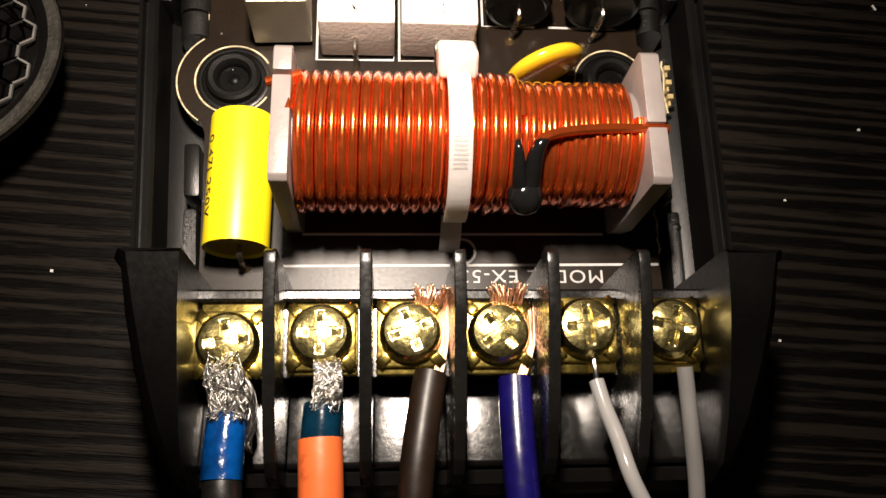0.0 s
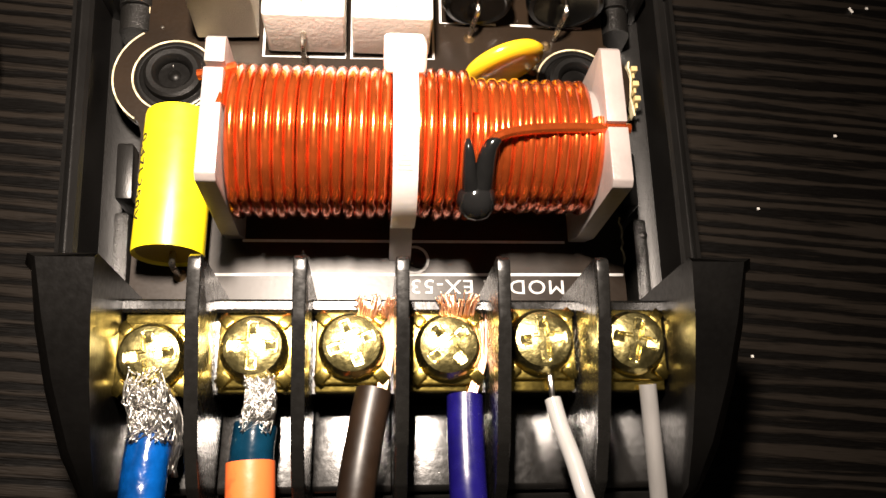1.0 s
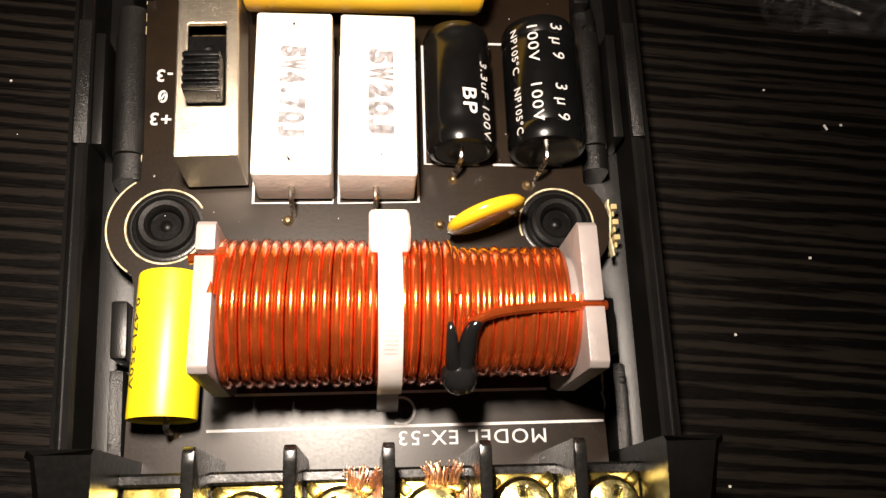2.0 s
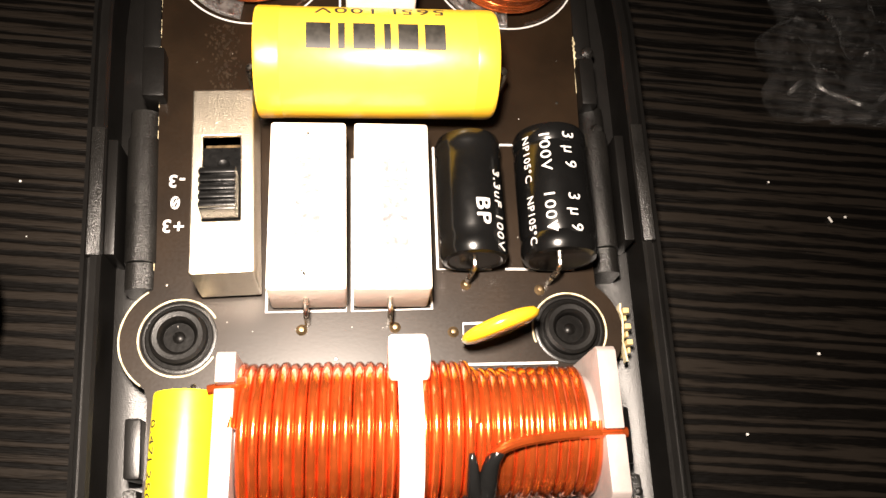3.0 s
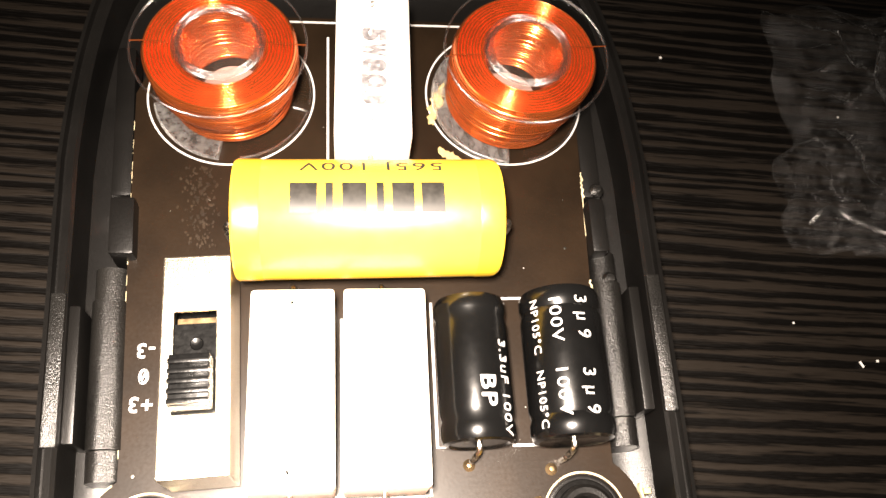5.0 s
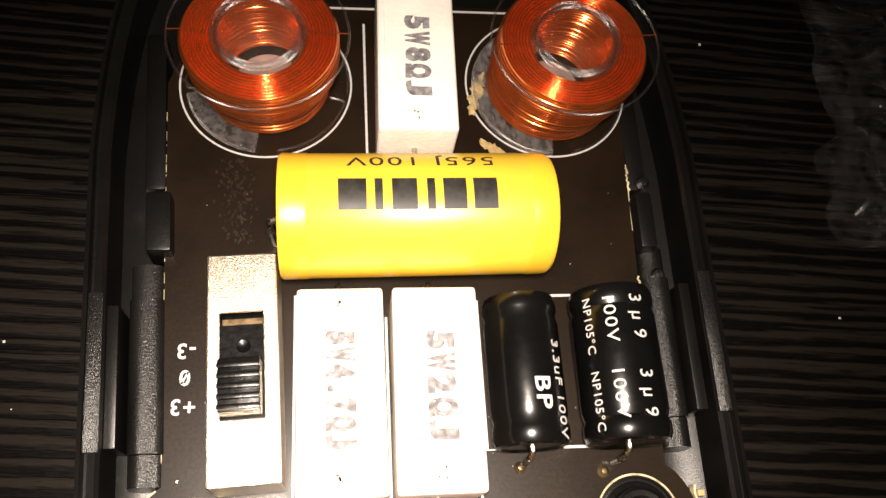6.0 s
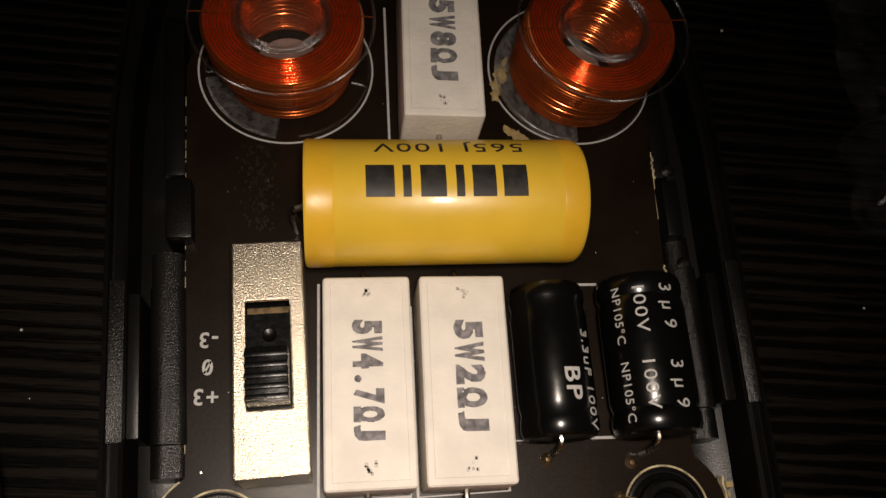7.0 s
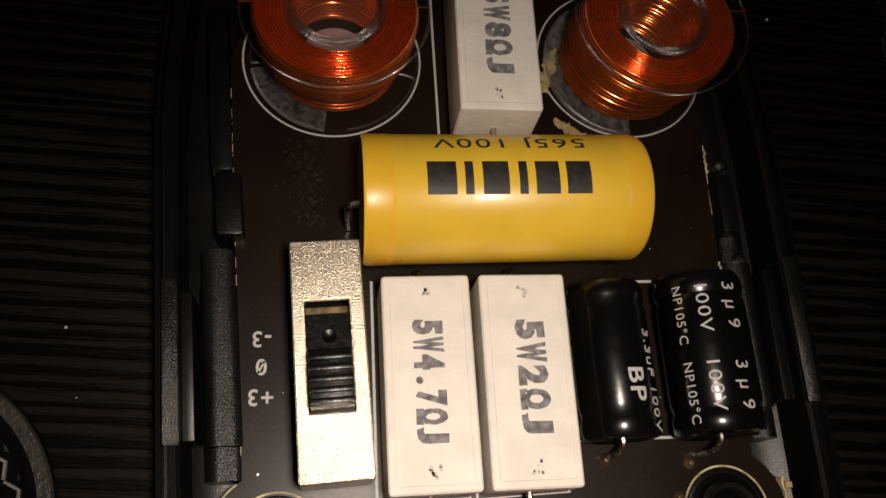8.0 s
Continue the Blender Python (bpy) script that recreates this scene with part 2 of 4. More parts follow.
def lathe(profile, axis="z", at=(0, 0, 0), seg=48, closed=False, bm=None):
    """Turns a profile of (radius, height) round an axis; closed joins its last point to its first."""
    own = bmesh.new()
    m = Matrix.Translation(at) @ AXIS[axis]
    rings = []
    for r, h in profile:
        if r < 1e-5:
            rings.append([own.verts.new(m @ Vector((0, 0, h)))])
        else:
            rings.append([own.verts.new(m @ Vector((r * math.cos(2 * math.pi * k / seg), r * math.sin(2 * math.pi * k / seg), h))) for k in range(seg)])
    pairs = list(zip(rings, rings[1:])) + ([(rings[-1], rings[0])] if closed else [])
    for a, b in pairs:
        for k in range(seg):
            j = (k + 1) % seg
            quad = [a[k % len(a)], a[j % len(a)], b[j % len(b)], b[k % len(b)]]
            quad = list(dict.fromkeys(quad))
            if len(quad) > 2:
                own.faces.new(quad)
    return joined(bm, own)


def smooth_path(points, steps=6):
    pts = [Vector(p) for p in points]
    out = []
    for i in range(len(pts) - 1):
        p0, p1, p2, p3 = pts[max(i - 1, 0)], pts[i], pts[i + 1], pts[min(i + 2, len(pts) - 1)]
        for k in range(steps):
            t = k / steps
            out.append(0.5 * (2 * p1 + (p2 - p0) * t + (2 * p0 - 5 * p1 + 4 * p2 - p3) * t * t + (3 * p1 - p0 - 3 * p2 + p3) * t ** 3))
    return out + [pts[-1]]


def tube(points, radius, seg=10, bm=None, radii=None, steps=6):
    own = bmesh.new()
    path = smooth_path(points, steps) if steps > 1 else [Vector(p) for p in points]
    up = Vector((0.13, 0.31, 0.94)).normalized()
    rings = []
    for i, p in enumerate(path):
        d = (path[min(i + 1, len(path) - 1)] - path[max(i - 1, 0)]).normalized()
        side = d.cross(up).normalized() if abs(d.dot(up)) < 0.98 else d.orthogonal().normalized()
        top = side.cross(d)
        r = radius if radii is None else radii[0] + (radii[1] - radii[0]) * i / (len(path) - 1)
        rings.append([own.verts.new(p + r * (math.cos(2 * math.pi * k / seg) * side + math.sin(2 * math.pi * k / seg) * top)) for k in range(seg)])
    for a, b in zip(rings, rings[1:]):
        for k in range(seg):
            own.faces.new([a[k], a[(k + 1) % seg], b[(k + 1) % seg], b[k]])
    own.faces.new(rings[0])
    own.faces.new(rings[-1][::-1])
    return joined(bm, own)


def prism(poly, z0, z1, bevel=0.0, bm=None):
    """Extrudes a plan polygon between two heights."""
    own = bmesh.new()
    low = [own.verts.new((x, y, z0)) for x, y in poly]
    top = [own.verts.new((x, y, z1)) for x, y in poly]
    n = len(poly)
    own.faces.new(low[::-1])
    lid = own.faces.new(top)
    for k in range(n):
        own.faces.new([low[k], low[(k + 1) % n], top[(k + 1) % n], top[k]])
    if bevel:
        bmesh.ops.bevel(own, geom=lid.edges[:], offset=bevel, segments=2, profile=0.6, affect="EDGES")
    return joined(bm, own)


def slab(profile, x0, x1, bevel=0.0, bm=None):
    """Extrudes a profile of (y, z) from x0 to x1."""
    own = prism([(y, z) for y, z in profile], x0, x1)
    if bevel:
        bmesh.ops.bevel(own, geom=own.edges[:], offset=bevel, segments=2, profile=0.6, affect="EDGES")
    own.transform(AXIS["x"])
    return joined(bm, own)


def arc(cx, cy, r, a0, a1, n=24):
    return [(cx + r * math.cos(radians(a0 + (a1 - a0) * k / n)), cy + r * math.sin(radians(a0 + (a1 - a0) * k / n))) for k in range(n + 1)]


def band(pts, width, z0, z1, bm=None, closed=False):
    """A flat printed line of some width along plan points."""
    own = bmesh.new()
    pts = [Vector((*p, 0)) for p in pts]
    left, right = [], []
    for i, p in enumerate(pts):
        a = pts[i - 1] if i or closed else p
        b = pts[(i + 1) % len(pts)] if i < len(pts) - 1 or closed else p
        d = (b - a).normalized()
        n = Vector((-d.y, d.x, 0)) * width / 2
        left.append(p + n)
        right.append(p - n)
    for i in range(len(pts) - (0 if closed else 1)):
        j = (i + 1) % len(pts)
        quad = [left[i], left[j], right[j], right[i]]
        lo = [own.verts.new((v.x, v.y, z0)) for v in quad]
        hi = [own.verts.new((v.x, v.y, z1)) for v in quad]
        own.faces.new(hi)
        for k in range(4):
            own.faces.new([lo[k], lo[(k + 1) % 4], hi[(k + 1) % 4], hi[k]])
    return joined(bm, own)


def letters(body, size, depth=0.004, width=None, bold=0.0, shear=0.0):
    """Built-in font lettering as a bmesh, centred on the origin, height along y."""
    curve = bpy.data.curves.new("lettering", "FONT")
    curve.body, curve.size, curve.extrude, curve.offset, curve.shear = body, size, depth, bold, shear
    curve.align_x, curve.align_y, curve.resolution_u, curve.space_character = "CENTER", "CENTER", 3, 1.12
    ob = bpy.data.objects.new("lettering", curve)
    scene.collection.objects.link(ob)
    mesh = bpy.data.meshes.new_from_object(ob.evaluated_get(bpy.context.evaluated_depsgraph_get()))
    bpy.data.objects.remove(ob)
    bm = bmesh.new()
    bm.from_mesh(mesh)
    bpy.data.meshes.remove(mesh)
    bpy.data.curves.remove(curve)
    xs, ys = [v.co.x for v in bm.verts], [v.co.y for v in bm.verts]
    mid = Vector(((min(xs) + max(xs)) / 2, (min(ys) + max(ys)) / 2, 0))
    k = width / (max(xs) - min(xs)) if width else 1.0
    for v in bm.verts:
        v.co = Vector(((v.co.x - mid.x) * k, v.co.y - mid.y, v.co.z))
    return bm


def wrapped(bm, r, around, cuts=14):
    """Bends lettering that lies in the xy plane round a cylinder of radius r on the axis x or y, round = its middle angle from the top."""
    k = 1 if around[0] == "x" else 0
    cs = [v.co[k] for v in bm.verts]
    lo, hi = min(cs), max(cs)
    for i in range(1, cuts):
        c = lo + (hi - lo) * i / cuts
        co, no = [0, 0, 0], [0, 0, 0]
        co[k], no[k] = c, 1
        bmesh.ops.bisect_plane(bm, geom=bm.verts[:] + bm.edges[:] + bm.faces[:], plane_co=co, plane_no=no)
    for v in bm.verts:
        a = v.co[k] / r + radians(around[1])
        rr = r + v.co.z
        if k == 1:
            v.co = Vector((v.co.x, rr * math.sin(a), rr * math.cos(a)))
        else:
            v.co = Vector((rr * math.sin(a), v.co.y, rr * math.cos(a)))
    return bm


def turned(bm, rz, at=(0, 0, 0)):
    bm.transform(Matrix.Translation(at) @ Matrix.Rotation(radians(rz), 4, "Z"))
    return bm


# ---- the table ----
TABLE = -0.95
part("table_top", box(-24, 26, -20, 28, TABLE - 2.5, TABLE, 0.15), M_wood, None, "dark brown-black wood-grain laminate table top", kind="structure")["category"] = "table"

# ---- the plastic case ----
case = thing("crossover_case", (0, 0, TABLE), "black plastic crossover case lying open on the table", "case")


def middle(y):
    return -0.09 - 0.0225 * y


def outline(w, y0, y1, n=18):
    """A tray outline, nearly straight sided and rounded at its far end."""
    side = [(w * (0.97 + 0.0115 * y), y) for y in (y0, 2.0, 4.0, 6.0, 7.6)]
    for k in range(1, n):
        a = math.pi / 2 * k / n
        side.append((w * 1.057 * math.cos(a) ** 0.22, 7.6 + (y1 - 7.6) * math.sin(a)))
    return [(x + middle(y), y) for x, y in side] + [(-x + middle(y), y) for x, y in reversed(side)]


def tray(levels):
    """Joins outlines of the same count, at rising or falling heights, into one wall."""
    bm = bmesh.new()
    rings = [[bm.verts.new((x, y, z - TABLE)) for x, y in outline(w, y0, y1)] for w, y0, y1, z in levels]
    for a, b in zip(rings, rings[1:]):
        for k in range(len(a) - 1):
            bm.faces.new([a[k], a[k + 1], b[k + 1], b[k]])
    return bm


rim = [(3.93, 0.0, 12.0, TABLE + 0.004), (3.82, 0.0, 11.9, -0.15), (3.745, 0.0, 11.82, 0.23), (3.73, 0.0, 11.8, 0.29), (3.68, 0.0, 11.75, 0.3), (3.66, 0.0, 11.73, 0.21),
       (3.625, 0.0, 11.7, 0.21), (3.61, 0.0, 11.68, 0.29), (3.53, 0.0, 11.6, 0.3), (3.49, 0.0, 11.56, 0.26), (3.47, 0.0, 11.54, -0.35), (3.3, 0.0, 11.4, -0.45), (3.05, 0.0, 11.1, -0.5),
       (2.2, 0.0, 10.2, -0.52)]
part("shell", tray(rim), M_plastic, case)
part("case_floor", prism(outline(3.5, 0.0, 11.6), 0.02, TABLE * -1 - 0.52), M_plastic, case)


def case_part(name, bm, mat=M_wall_plastic, label=""):
    bm.transform(Matrix.Translation((0, 0, -TABLE)))
    return part(name, bm, mat, case, label)


def side_bar(s, near, far, y0, y1, z0, z1, bevel=0.03):
    """A bar along one side of the case, between two distances from the rim's outer edge, running with the wall."""
    plan = []
    for y, ds in ((y0, (near, far)), (y1, (far, near))):
        for d in ds:
            plan.append((middle(y) + s * (3.72 * (0.97 + 0.0115 * y) - d), y))
    bm = prism(plan if s < 0 else plan[::-1], z0, z1)
    bmesh.ops.recalc_face_normals(bm, faces=bm.faces[:])
    bmesh.ops.bevel(bm, geom=bm.edges[:], offset=bevel, segments=2, profile=0.6, affect="EDGES")
    return bm


for s in (-1, 1):
    y0, y1 = (4.1, 5.9) if s > 0 else (3.9, 5.72)
    # rounded inner wall beside the board, stepped down towards the terminals
    for ya, yb, drop in ((y0, y1, 0.0), (y0 - 0.36, y0 - 0.01, 0.05), (y1 + 0.01, y1 + 0.45, 0.09)):
        bm = bmesh.new()
        wide = 1.0 if s > 0 else 1.12
        sec = [(0.86, -0.45)] + [(0.67 + 0.19 * math.cos(radians(a)), -0.06 + 0.18 * math.sin(radians(a))) for a in range(0, 181, 18)] + [(0.48, -0.45)]
        rows = [[bm.verts.new((middle(y) + s * (3.72 * (0.97 + 0.0115 * y) - 0.86 - wide * (d - 0.86)), y, z - drop)) for d, z in sec] for y in (ya, 0.6 * ya + 0.4 * yb, 0.3 * ya + 0.7 * yb, yb)]
        for p, q in zip(rows, rows[1:]):
            for k in range(len(sec) - 1):
                bm.faces.new([p[k], p[k + 1], q[k + 1], q[k]])
        bm.faces.new(rows[0])
        bm.faces.new(rows[-1][::-1])
        case_part("inner_wall", bm)
    # Rib dim, rim_step lit: the difference is put into their two plastics.
    case_part("inner_rib", side_bar(s, 0.31 if s > 0 else 0.24, 0.45 if s > 0 else 0.37, y0 + 0.05, y1 - 0.12, -0.4, 0.2, 0.02), M_plastic)
    case_part("rim_step", side_bar(s, 0.06, 0.23, y0, y1, 0.15, 0.325, 0.015))
    case_part("board_clip", side_bar(s, 0.65, 0.88 if s > 0 else 0.96, 6.27, 7.07, -0.45, 0.24, 0.05), M_plastic)
    case_part("board_clip", side_bar(s, 0.56 if s < 0 else 0.64, 0.76 if s < 0 else 0.84, 1.17, 1.88, -0.45, 0.2, 0.05), M_plastic)
    case_part("inner_wall", side_bar(s, 0.52, 0.7, -0.1, 1.07, -0.45, 0.06, 0.06))
    case_part("inner_wall", side_bar(s, 0.58, 0.86, 7.2, 9.6, -0.45, 0.0, 0.08), M_plastic)
case_part("lug", lathe([(0, -0.4), (0.1, -0.4), (0.1, 0.04), (0.06, 0.09), (0, 0.1)], at=(3.0, 7.3, 0), seg=12))
case_part("lug", lathe([(0, -0.4), (0.11, -0.4), (0.1, 0.04), (0.06, 0.09), (0, 0.1)], at=(3.0, 5.95, 0), seg=12))
case_part("lug", lathe([(0, -0.4), (0.08, -0.4), (0.07, 0.04), (0.04, 0.07), (0, 0.08)], at=(2.95, 0.85, 0), seg=12))
for i in range(6):
    case_part("scraped_notch", box(3.07, 3.1 + 0.05 * (i % 2), 2.62 + 0.11 * i, 2.69 + 0.11 * i, -0.4, 0.0, 0.006), M_glue)

# ---- the terminal strip ----
strip = thing("terminal_strip", (0, 0, TABLE), "black six-way screw terminal strip with tall dividing ribs", "terminal strip")


def strip_part(name, bm, mat=M_strip, label=""):
    bm.transform(Matrix.Translation((0, 0, -TABLE)))
    return part(name, bm, mat, strip, label)


RIB = [(0.0, -0.25), (0.0, 1.7), (-0.05, 1.77), (-0.15, 1.77), (-0.6, 1.68), (-1.15, 1.5), (-1.7, 1.3), (-2.05, 1.1), (-2.2, 0.92), (-2.28, 0.6), (-2.3, -0.25)]
for k in range(-2, 3):
    strip_part("rib", slab(RIB, 0.95 * k - 0.062, 0.95 * k + 0.062, 0.025), M_rib)
for s in (-1, 1):
    own = bmesh.new()
    base = [(0.0, TABLE + 0.01), (0.0, 1.6), (-0.06, 1.7), (-0.6, 1.62), (-1.15, 1.45), (-1.7, 1.2), (-2.1, 0.95), (-2.3, 0.5), (-2.42, TABLE + 0.01)]
    inner = [(0.0, TABLE + 0.01), (0.0, 1.7), (-0.06, 1.77), (-0.6, 1.68), (-1.15, 1.5), (-1.7, 1.25), (-2.1, 1.0), (-2.3, 0.6), (-2.42, TABLE + 0.01)]
    outer_x = [3.75, 3.5, 3.4, 3.32, 3.22, 3.1, 2.95, 2.82, 3.0]
    mid_x = [3.6, 3.4, 3.3, 3.2, 3.1, 2.98, 2.86, 2.78, 2.9]
    v_in = [own.verts.new((s * 2.78, y, z)) for y, z in inner]
    v_mid = [own.verts.new((s * m, y, z)) for m, (y, z) in zip(mid_x, inner)]
    v_out = [own.verts.new((s * o, y - 0.04, z - 0.12 if 0 < i < 8 else z)) for i, (o, (y, z)) in enumerate(zip(outer_x, base))]
    v_low = [own.verts.new((s * (o + 0.12), min(y, -0.0) - 0.04, TABLE + 0.01)) for o, (y, z) in zip(outer_x, base)]
    n = len(inner)
    for a, b in ((v_in, v_mid), (v_mid, v_out), (v_out, v_low)):
        for k in range(n - 1):
            own.faces.new([a[k], a[k + 1], b[k + 1], b[k]])
    own.faces.new(v_in)
    own.faces.new([v_in[0], v_in[1], v_in[2], v_mid[2], v_mid[1], v_out[1], v_out[0], v_mid[0]])
    bmesh.ops.remove_doubles(own, verts=own.verts[:], dist=0.001)
    strip_part("end_wall", own, M_flank)
strip_part("bed", slab([(-0.2, -0.9), (-0.2, 0.62), (-1.12, 0.62), (-1.12, -0.9)], -2.78, 2.78))
strip_part("back_wall", slab([(-0.18, 0.3), (-0.18, 0.8), (-0.21, 0.83), (-0.29, 0.83), (-0.32, 0.8), (-0.32, 0.3)], -2.78, 2.78, 0.0), M_rib)
strip_part("front_lip", slab([(-2.06, -0.93), (-2.06, 0.1), (-2.12, 0.16), (-2.25, 0.1), (-2.36, -0.2), (-2.42, -0.93)], -2.8, 2.8, 0.0))
for k in range(6):
    x = 0.95 * (k - 2.5)
    strip_part("cable_ramp", slab([(-1.18, -0.3), (-1.18, 0.165), (-1.22, 0.18), (-2.02, 0.265), (-2.07, 0.22), (-2.07, -0.3)], x - 0.405, x + 0.405, 0.02))

# brass plates, square washers and screws
SCREWS = ((-2.42, -0.8, 8), (-1.44, -0.72, 0), (-0.48, -0.69, 20), (0.48, -0.7, 40), (1.44, -0.65, 5), (2.4, -0.66, -14))


def terminal_screw():
    ob = thing("terminal_screw", (0, 0, 0), "yellow zinc cross-head screw with a square washer", "screw", "terminal screws")
    prof = [(0.0, 0.25)] + [(0.006 * i, 0.25 - 0.6 * (0.006 * i) ** 2) for i in range(1, 48)]
    prof += [(0.3, 0.175), (0.32, 0.14), (0.335, 0.09), (0.335, 0.04), (0.32, 0.012), (0.0, 0.012)]
    head = lathe(prof, seg=144)
    for v in head.verts:
        u, w = abs(v.co.x), abs(v.co.y)
        if v.co.z > 0.16 and min(u, w) < 0.055 and max(u, w) < 0.235:
            deep = 0.055 * min(1.0, (0.24 - max(u, w)) / 0.12)
            v.co.z -= deep * (1.0 if min(u, w) < 0.03 else 0.55)
    part("head", head, M_screw, ob, smooth=28)
    own = box(-0.37, 0.37, -0.37, 0.37, -0.06, 0.0, 0.025)
    for sx in (-1, 1):
        for sy in (-1, 1):
            tab = box(-0.06, 0.06, -0.075, 0.075, -0.03, 0.035, 0.02)
            tab.transform(Matrix.Rotation(radians(-14), 4, "X"))
            turned(tab, -45 * sx * sy + (0 if sy > 0 else 180), (0.295 * sx, 0.295 * sy, 0.01))
            own = joined(own, tab)
    part("square_washer", own, M_brass, ob)
    return ob


first = terminal_screw()
for k, (x, y, rz) in enumerate(SCREWS):
    m = pose(CM * x, CM * y, CM * 0.84, 0, 0, 0)
    ob = first if k == 0 else copy_thing(first, m)
    ob.matrix_world = m
    for child in ob.children:
        if child.name.startswith("head"):
            child.matrix_local = pose(0, 0, 0, random.uniform(-3, 3), random.uniform(-3, 3), rz)
for k in range(6):
    x = 0.95 * (k - 2.5)
    strip_part("contact_plate", box(x - 0.375, x + 0.375, -1.13, -0.33, 0.62, 0.77, 0.02), M_brass, "yellow plated brass contact plate")

# ---- circuit board ----
board = thing("circuit_board", (0, 0, -0.16), "brown printed circuit board with white silkscreen lines", "circuit board")


def board_part(name, bm, mat=M_silk, label="", kind=""):
    bm.transform(Matrix.Translation((0, 0, 0.16)))
    return part(name, bm, mat, board, label, kind=kind)


plan = [(2.7, -0.16), (2.7, 2.2)] + arc(2.3, 2.95, 0.73, -55, 55, 14) + [(2.72, 3.62), (2.72, 5.6), (2.75, 6.1), (2.85, 8.5), (2.62, 9.6), (1.9, 10.2), (-2.2, 10.2), (-3.0, 9.9), (-3.4, 8.8), (-3.26, 6.15), (-3.12, 3.8)]
plan += arc(-2.74, 2.9, 0.74, 120, 240, 14) + [(-3.06, 2.1), (-2.98, -0.16)]
board_part("laminate", prism(plan, -0.16, 0.0), M_board)
board_part("edge_burr", band([(2.77, 6.6), (2.8, 7.3), (2.815, 7.6)], 0.012, -0.1, 0.004), M_edge)
for y0, y1 in ((5.6, 5.95), (2.5, 3.3), (0.5, 1.1), (7.2, 7.55)):
    pts = [((3.02 if 2.4 < y0 < 3 else 2.705 if y0 < 2 else 2.5 + 0.042 * y0) + random.uniform(-0.015, 0.025), y0 + (y1 - y0) * i / 9) for i in range(10)]
    board_part("edge_burr", band(pts, 0.022, -0.12, 0.008), M_edge, "chipped pale board edge")
rnd = random.Random(5)
y = 3.8
while y < 8.3:
    d = rnd.uniform(0.02, 0.14)
    x = -3.125 - 0.056 * (y - 3.8)
    board_part("edge_burr", band([(x, y), (x - 0.056 * d, y + d)], rnd.uniform(0.003, 0.008), -0.1, 0.003), M_edge)
    y += d + rnd.uniform(0.03, 0.2)
board_part("edge_burr", band(arc(-2.74, 2.9, 0.735, 125, 235), 0.02, -0.1, 0.006), M_edge)
ZS = 0.006
LINES = [[(-2.08, 0.335), (2.68, 0.365)], [(-1.78, 0.75), (2.0, 0.765)], [(-1.9, 2.48), (2.1, 2.5)],
         [(-1.675, 5.75), (-1.675, 3.22), (-0.65, 3.235), (-0.65, 3.4)], [(-0.575, 5.45), (-0.575, 3.225), (0.47, 3.25), (0.47, 5.4)],
         [(0.57, 5.65), (0.57, 3.8), (1.3, 3.8)],
         [(1.5, 5.7), (1.8, 5.7)], [(1.51, 5.63), (1.508, 5.45)], [(1.508, 5.29), (1.505, 5.1)], [(1.505, 4.98), (1.49, 4.3)], [(1.49, 3.8), (2.45, 3.79)], [(1.3, 3.05), (0.875, 3.04), (0.87, 2.86), (1.25, 2.86)], [(-0.765, 9.85), (-0.755, 7.2), (0.45, 7.2)],
         [(-2.1, 10.12), (1.8, 10.12)]]
for pts in LINES:
    board_part("silkscreen_line", band(pts, 0.032, 0.0, ZS))
for cx, cy in ((-2.1, 8.82), (1.8, 8.86)):
    board_part("silkscreen_ring", band(arc(cx, cy, 1.145, 0, 360, 72), 0.024, 0.0, ZS))
board_part("hole_edge", band(arc(-2.74, 2.9, 0.5, 30, 330, 50), 0.022, 0.0, ZS), M_edge, "bare pale edge of the screw hole")
board_part("hole_edge", band(arc(2.3, 2.95, 0.5, -60, 200, 50), 0.022, 0.0, ZS), M_edge, "bare pale edge of the screw hole")
board_part("lettering", turned(letters("MODEL EX-53", 0.24, 0.003, width=1.78), 180, (1.06, 0.205, 0.003)))
for body, y in (("-3", 5.08), ("0", 4.76), ("+3", 4.42)):
    board_part("lettering", turned(letters(body, 0.26, 0.003, bold=0.004), 180, (-2.93, y, 0.003)))
board_part("lettering", band([(-2.965, 4.69), (-2.895, 4.83)], 0.022, 0.0, ZS))
flakes = bmesh.new()
rnd = random.Random(31)
for _ in range(210):
    fx, fy = -2.42 + rnd.gauss(0, 0.1), rnd.uniform(6.45, 7.65)
    fx -= 0.06 * (fy - 7.0)
    fr = rnd.uniform(0.006, 0.026)
    blob_plan = [(fx + fr * rnd.uniform(0.3, 1.1) * math.cos(a), fy + fr * rnd.uniform(0.5, 1.6) * math.sin(a)) for a in (0, 0.9, 1.9, 2.9, 3.9, 5.1)]
    flakes = prism(blob_plan, 0.0, rnd.uniform(0.002, 0.005), bm=flakes)
board_part("flux_residue", flakes, M_flux, "mottled brown flux residue", kind="stuff")
for x, y in ((-1.22, 2.98), (-0.02, 3.0), (0.94, 3.58), (1.94, 3.5), (0.74, 2.93), (0.97, 5.66), (1.98, 5.72), (-1.22, 5.78), (-0.08, 5.78), (-2.5, 2.18), (-2.45, 0.32), (1.75, 3.12)):
    board_part("solder_joint", lathe([(0.0, 0.06), (0.03, 0.055), (0.055, 0.02), (0.075, 0.0), (0.0, 0.0)], at=(x, y, 0.001), seg=14), M_solder)
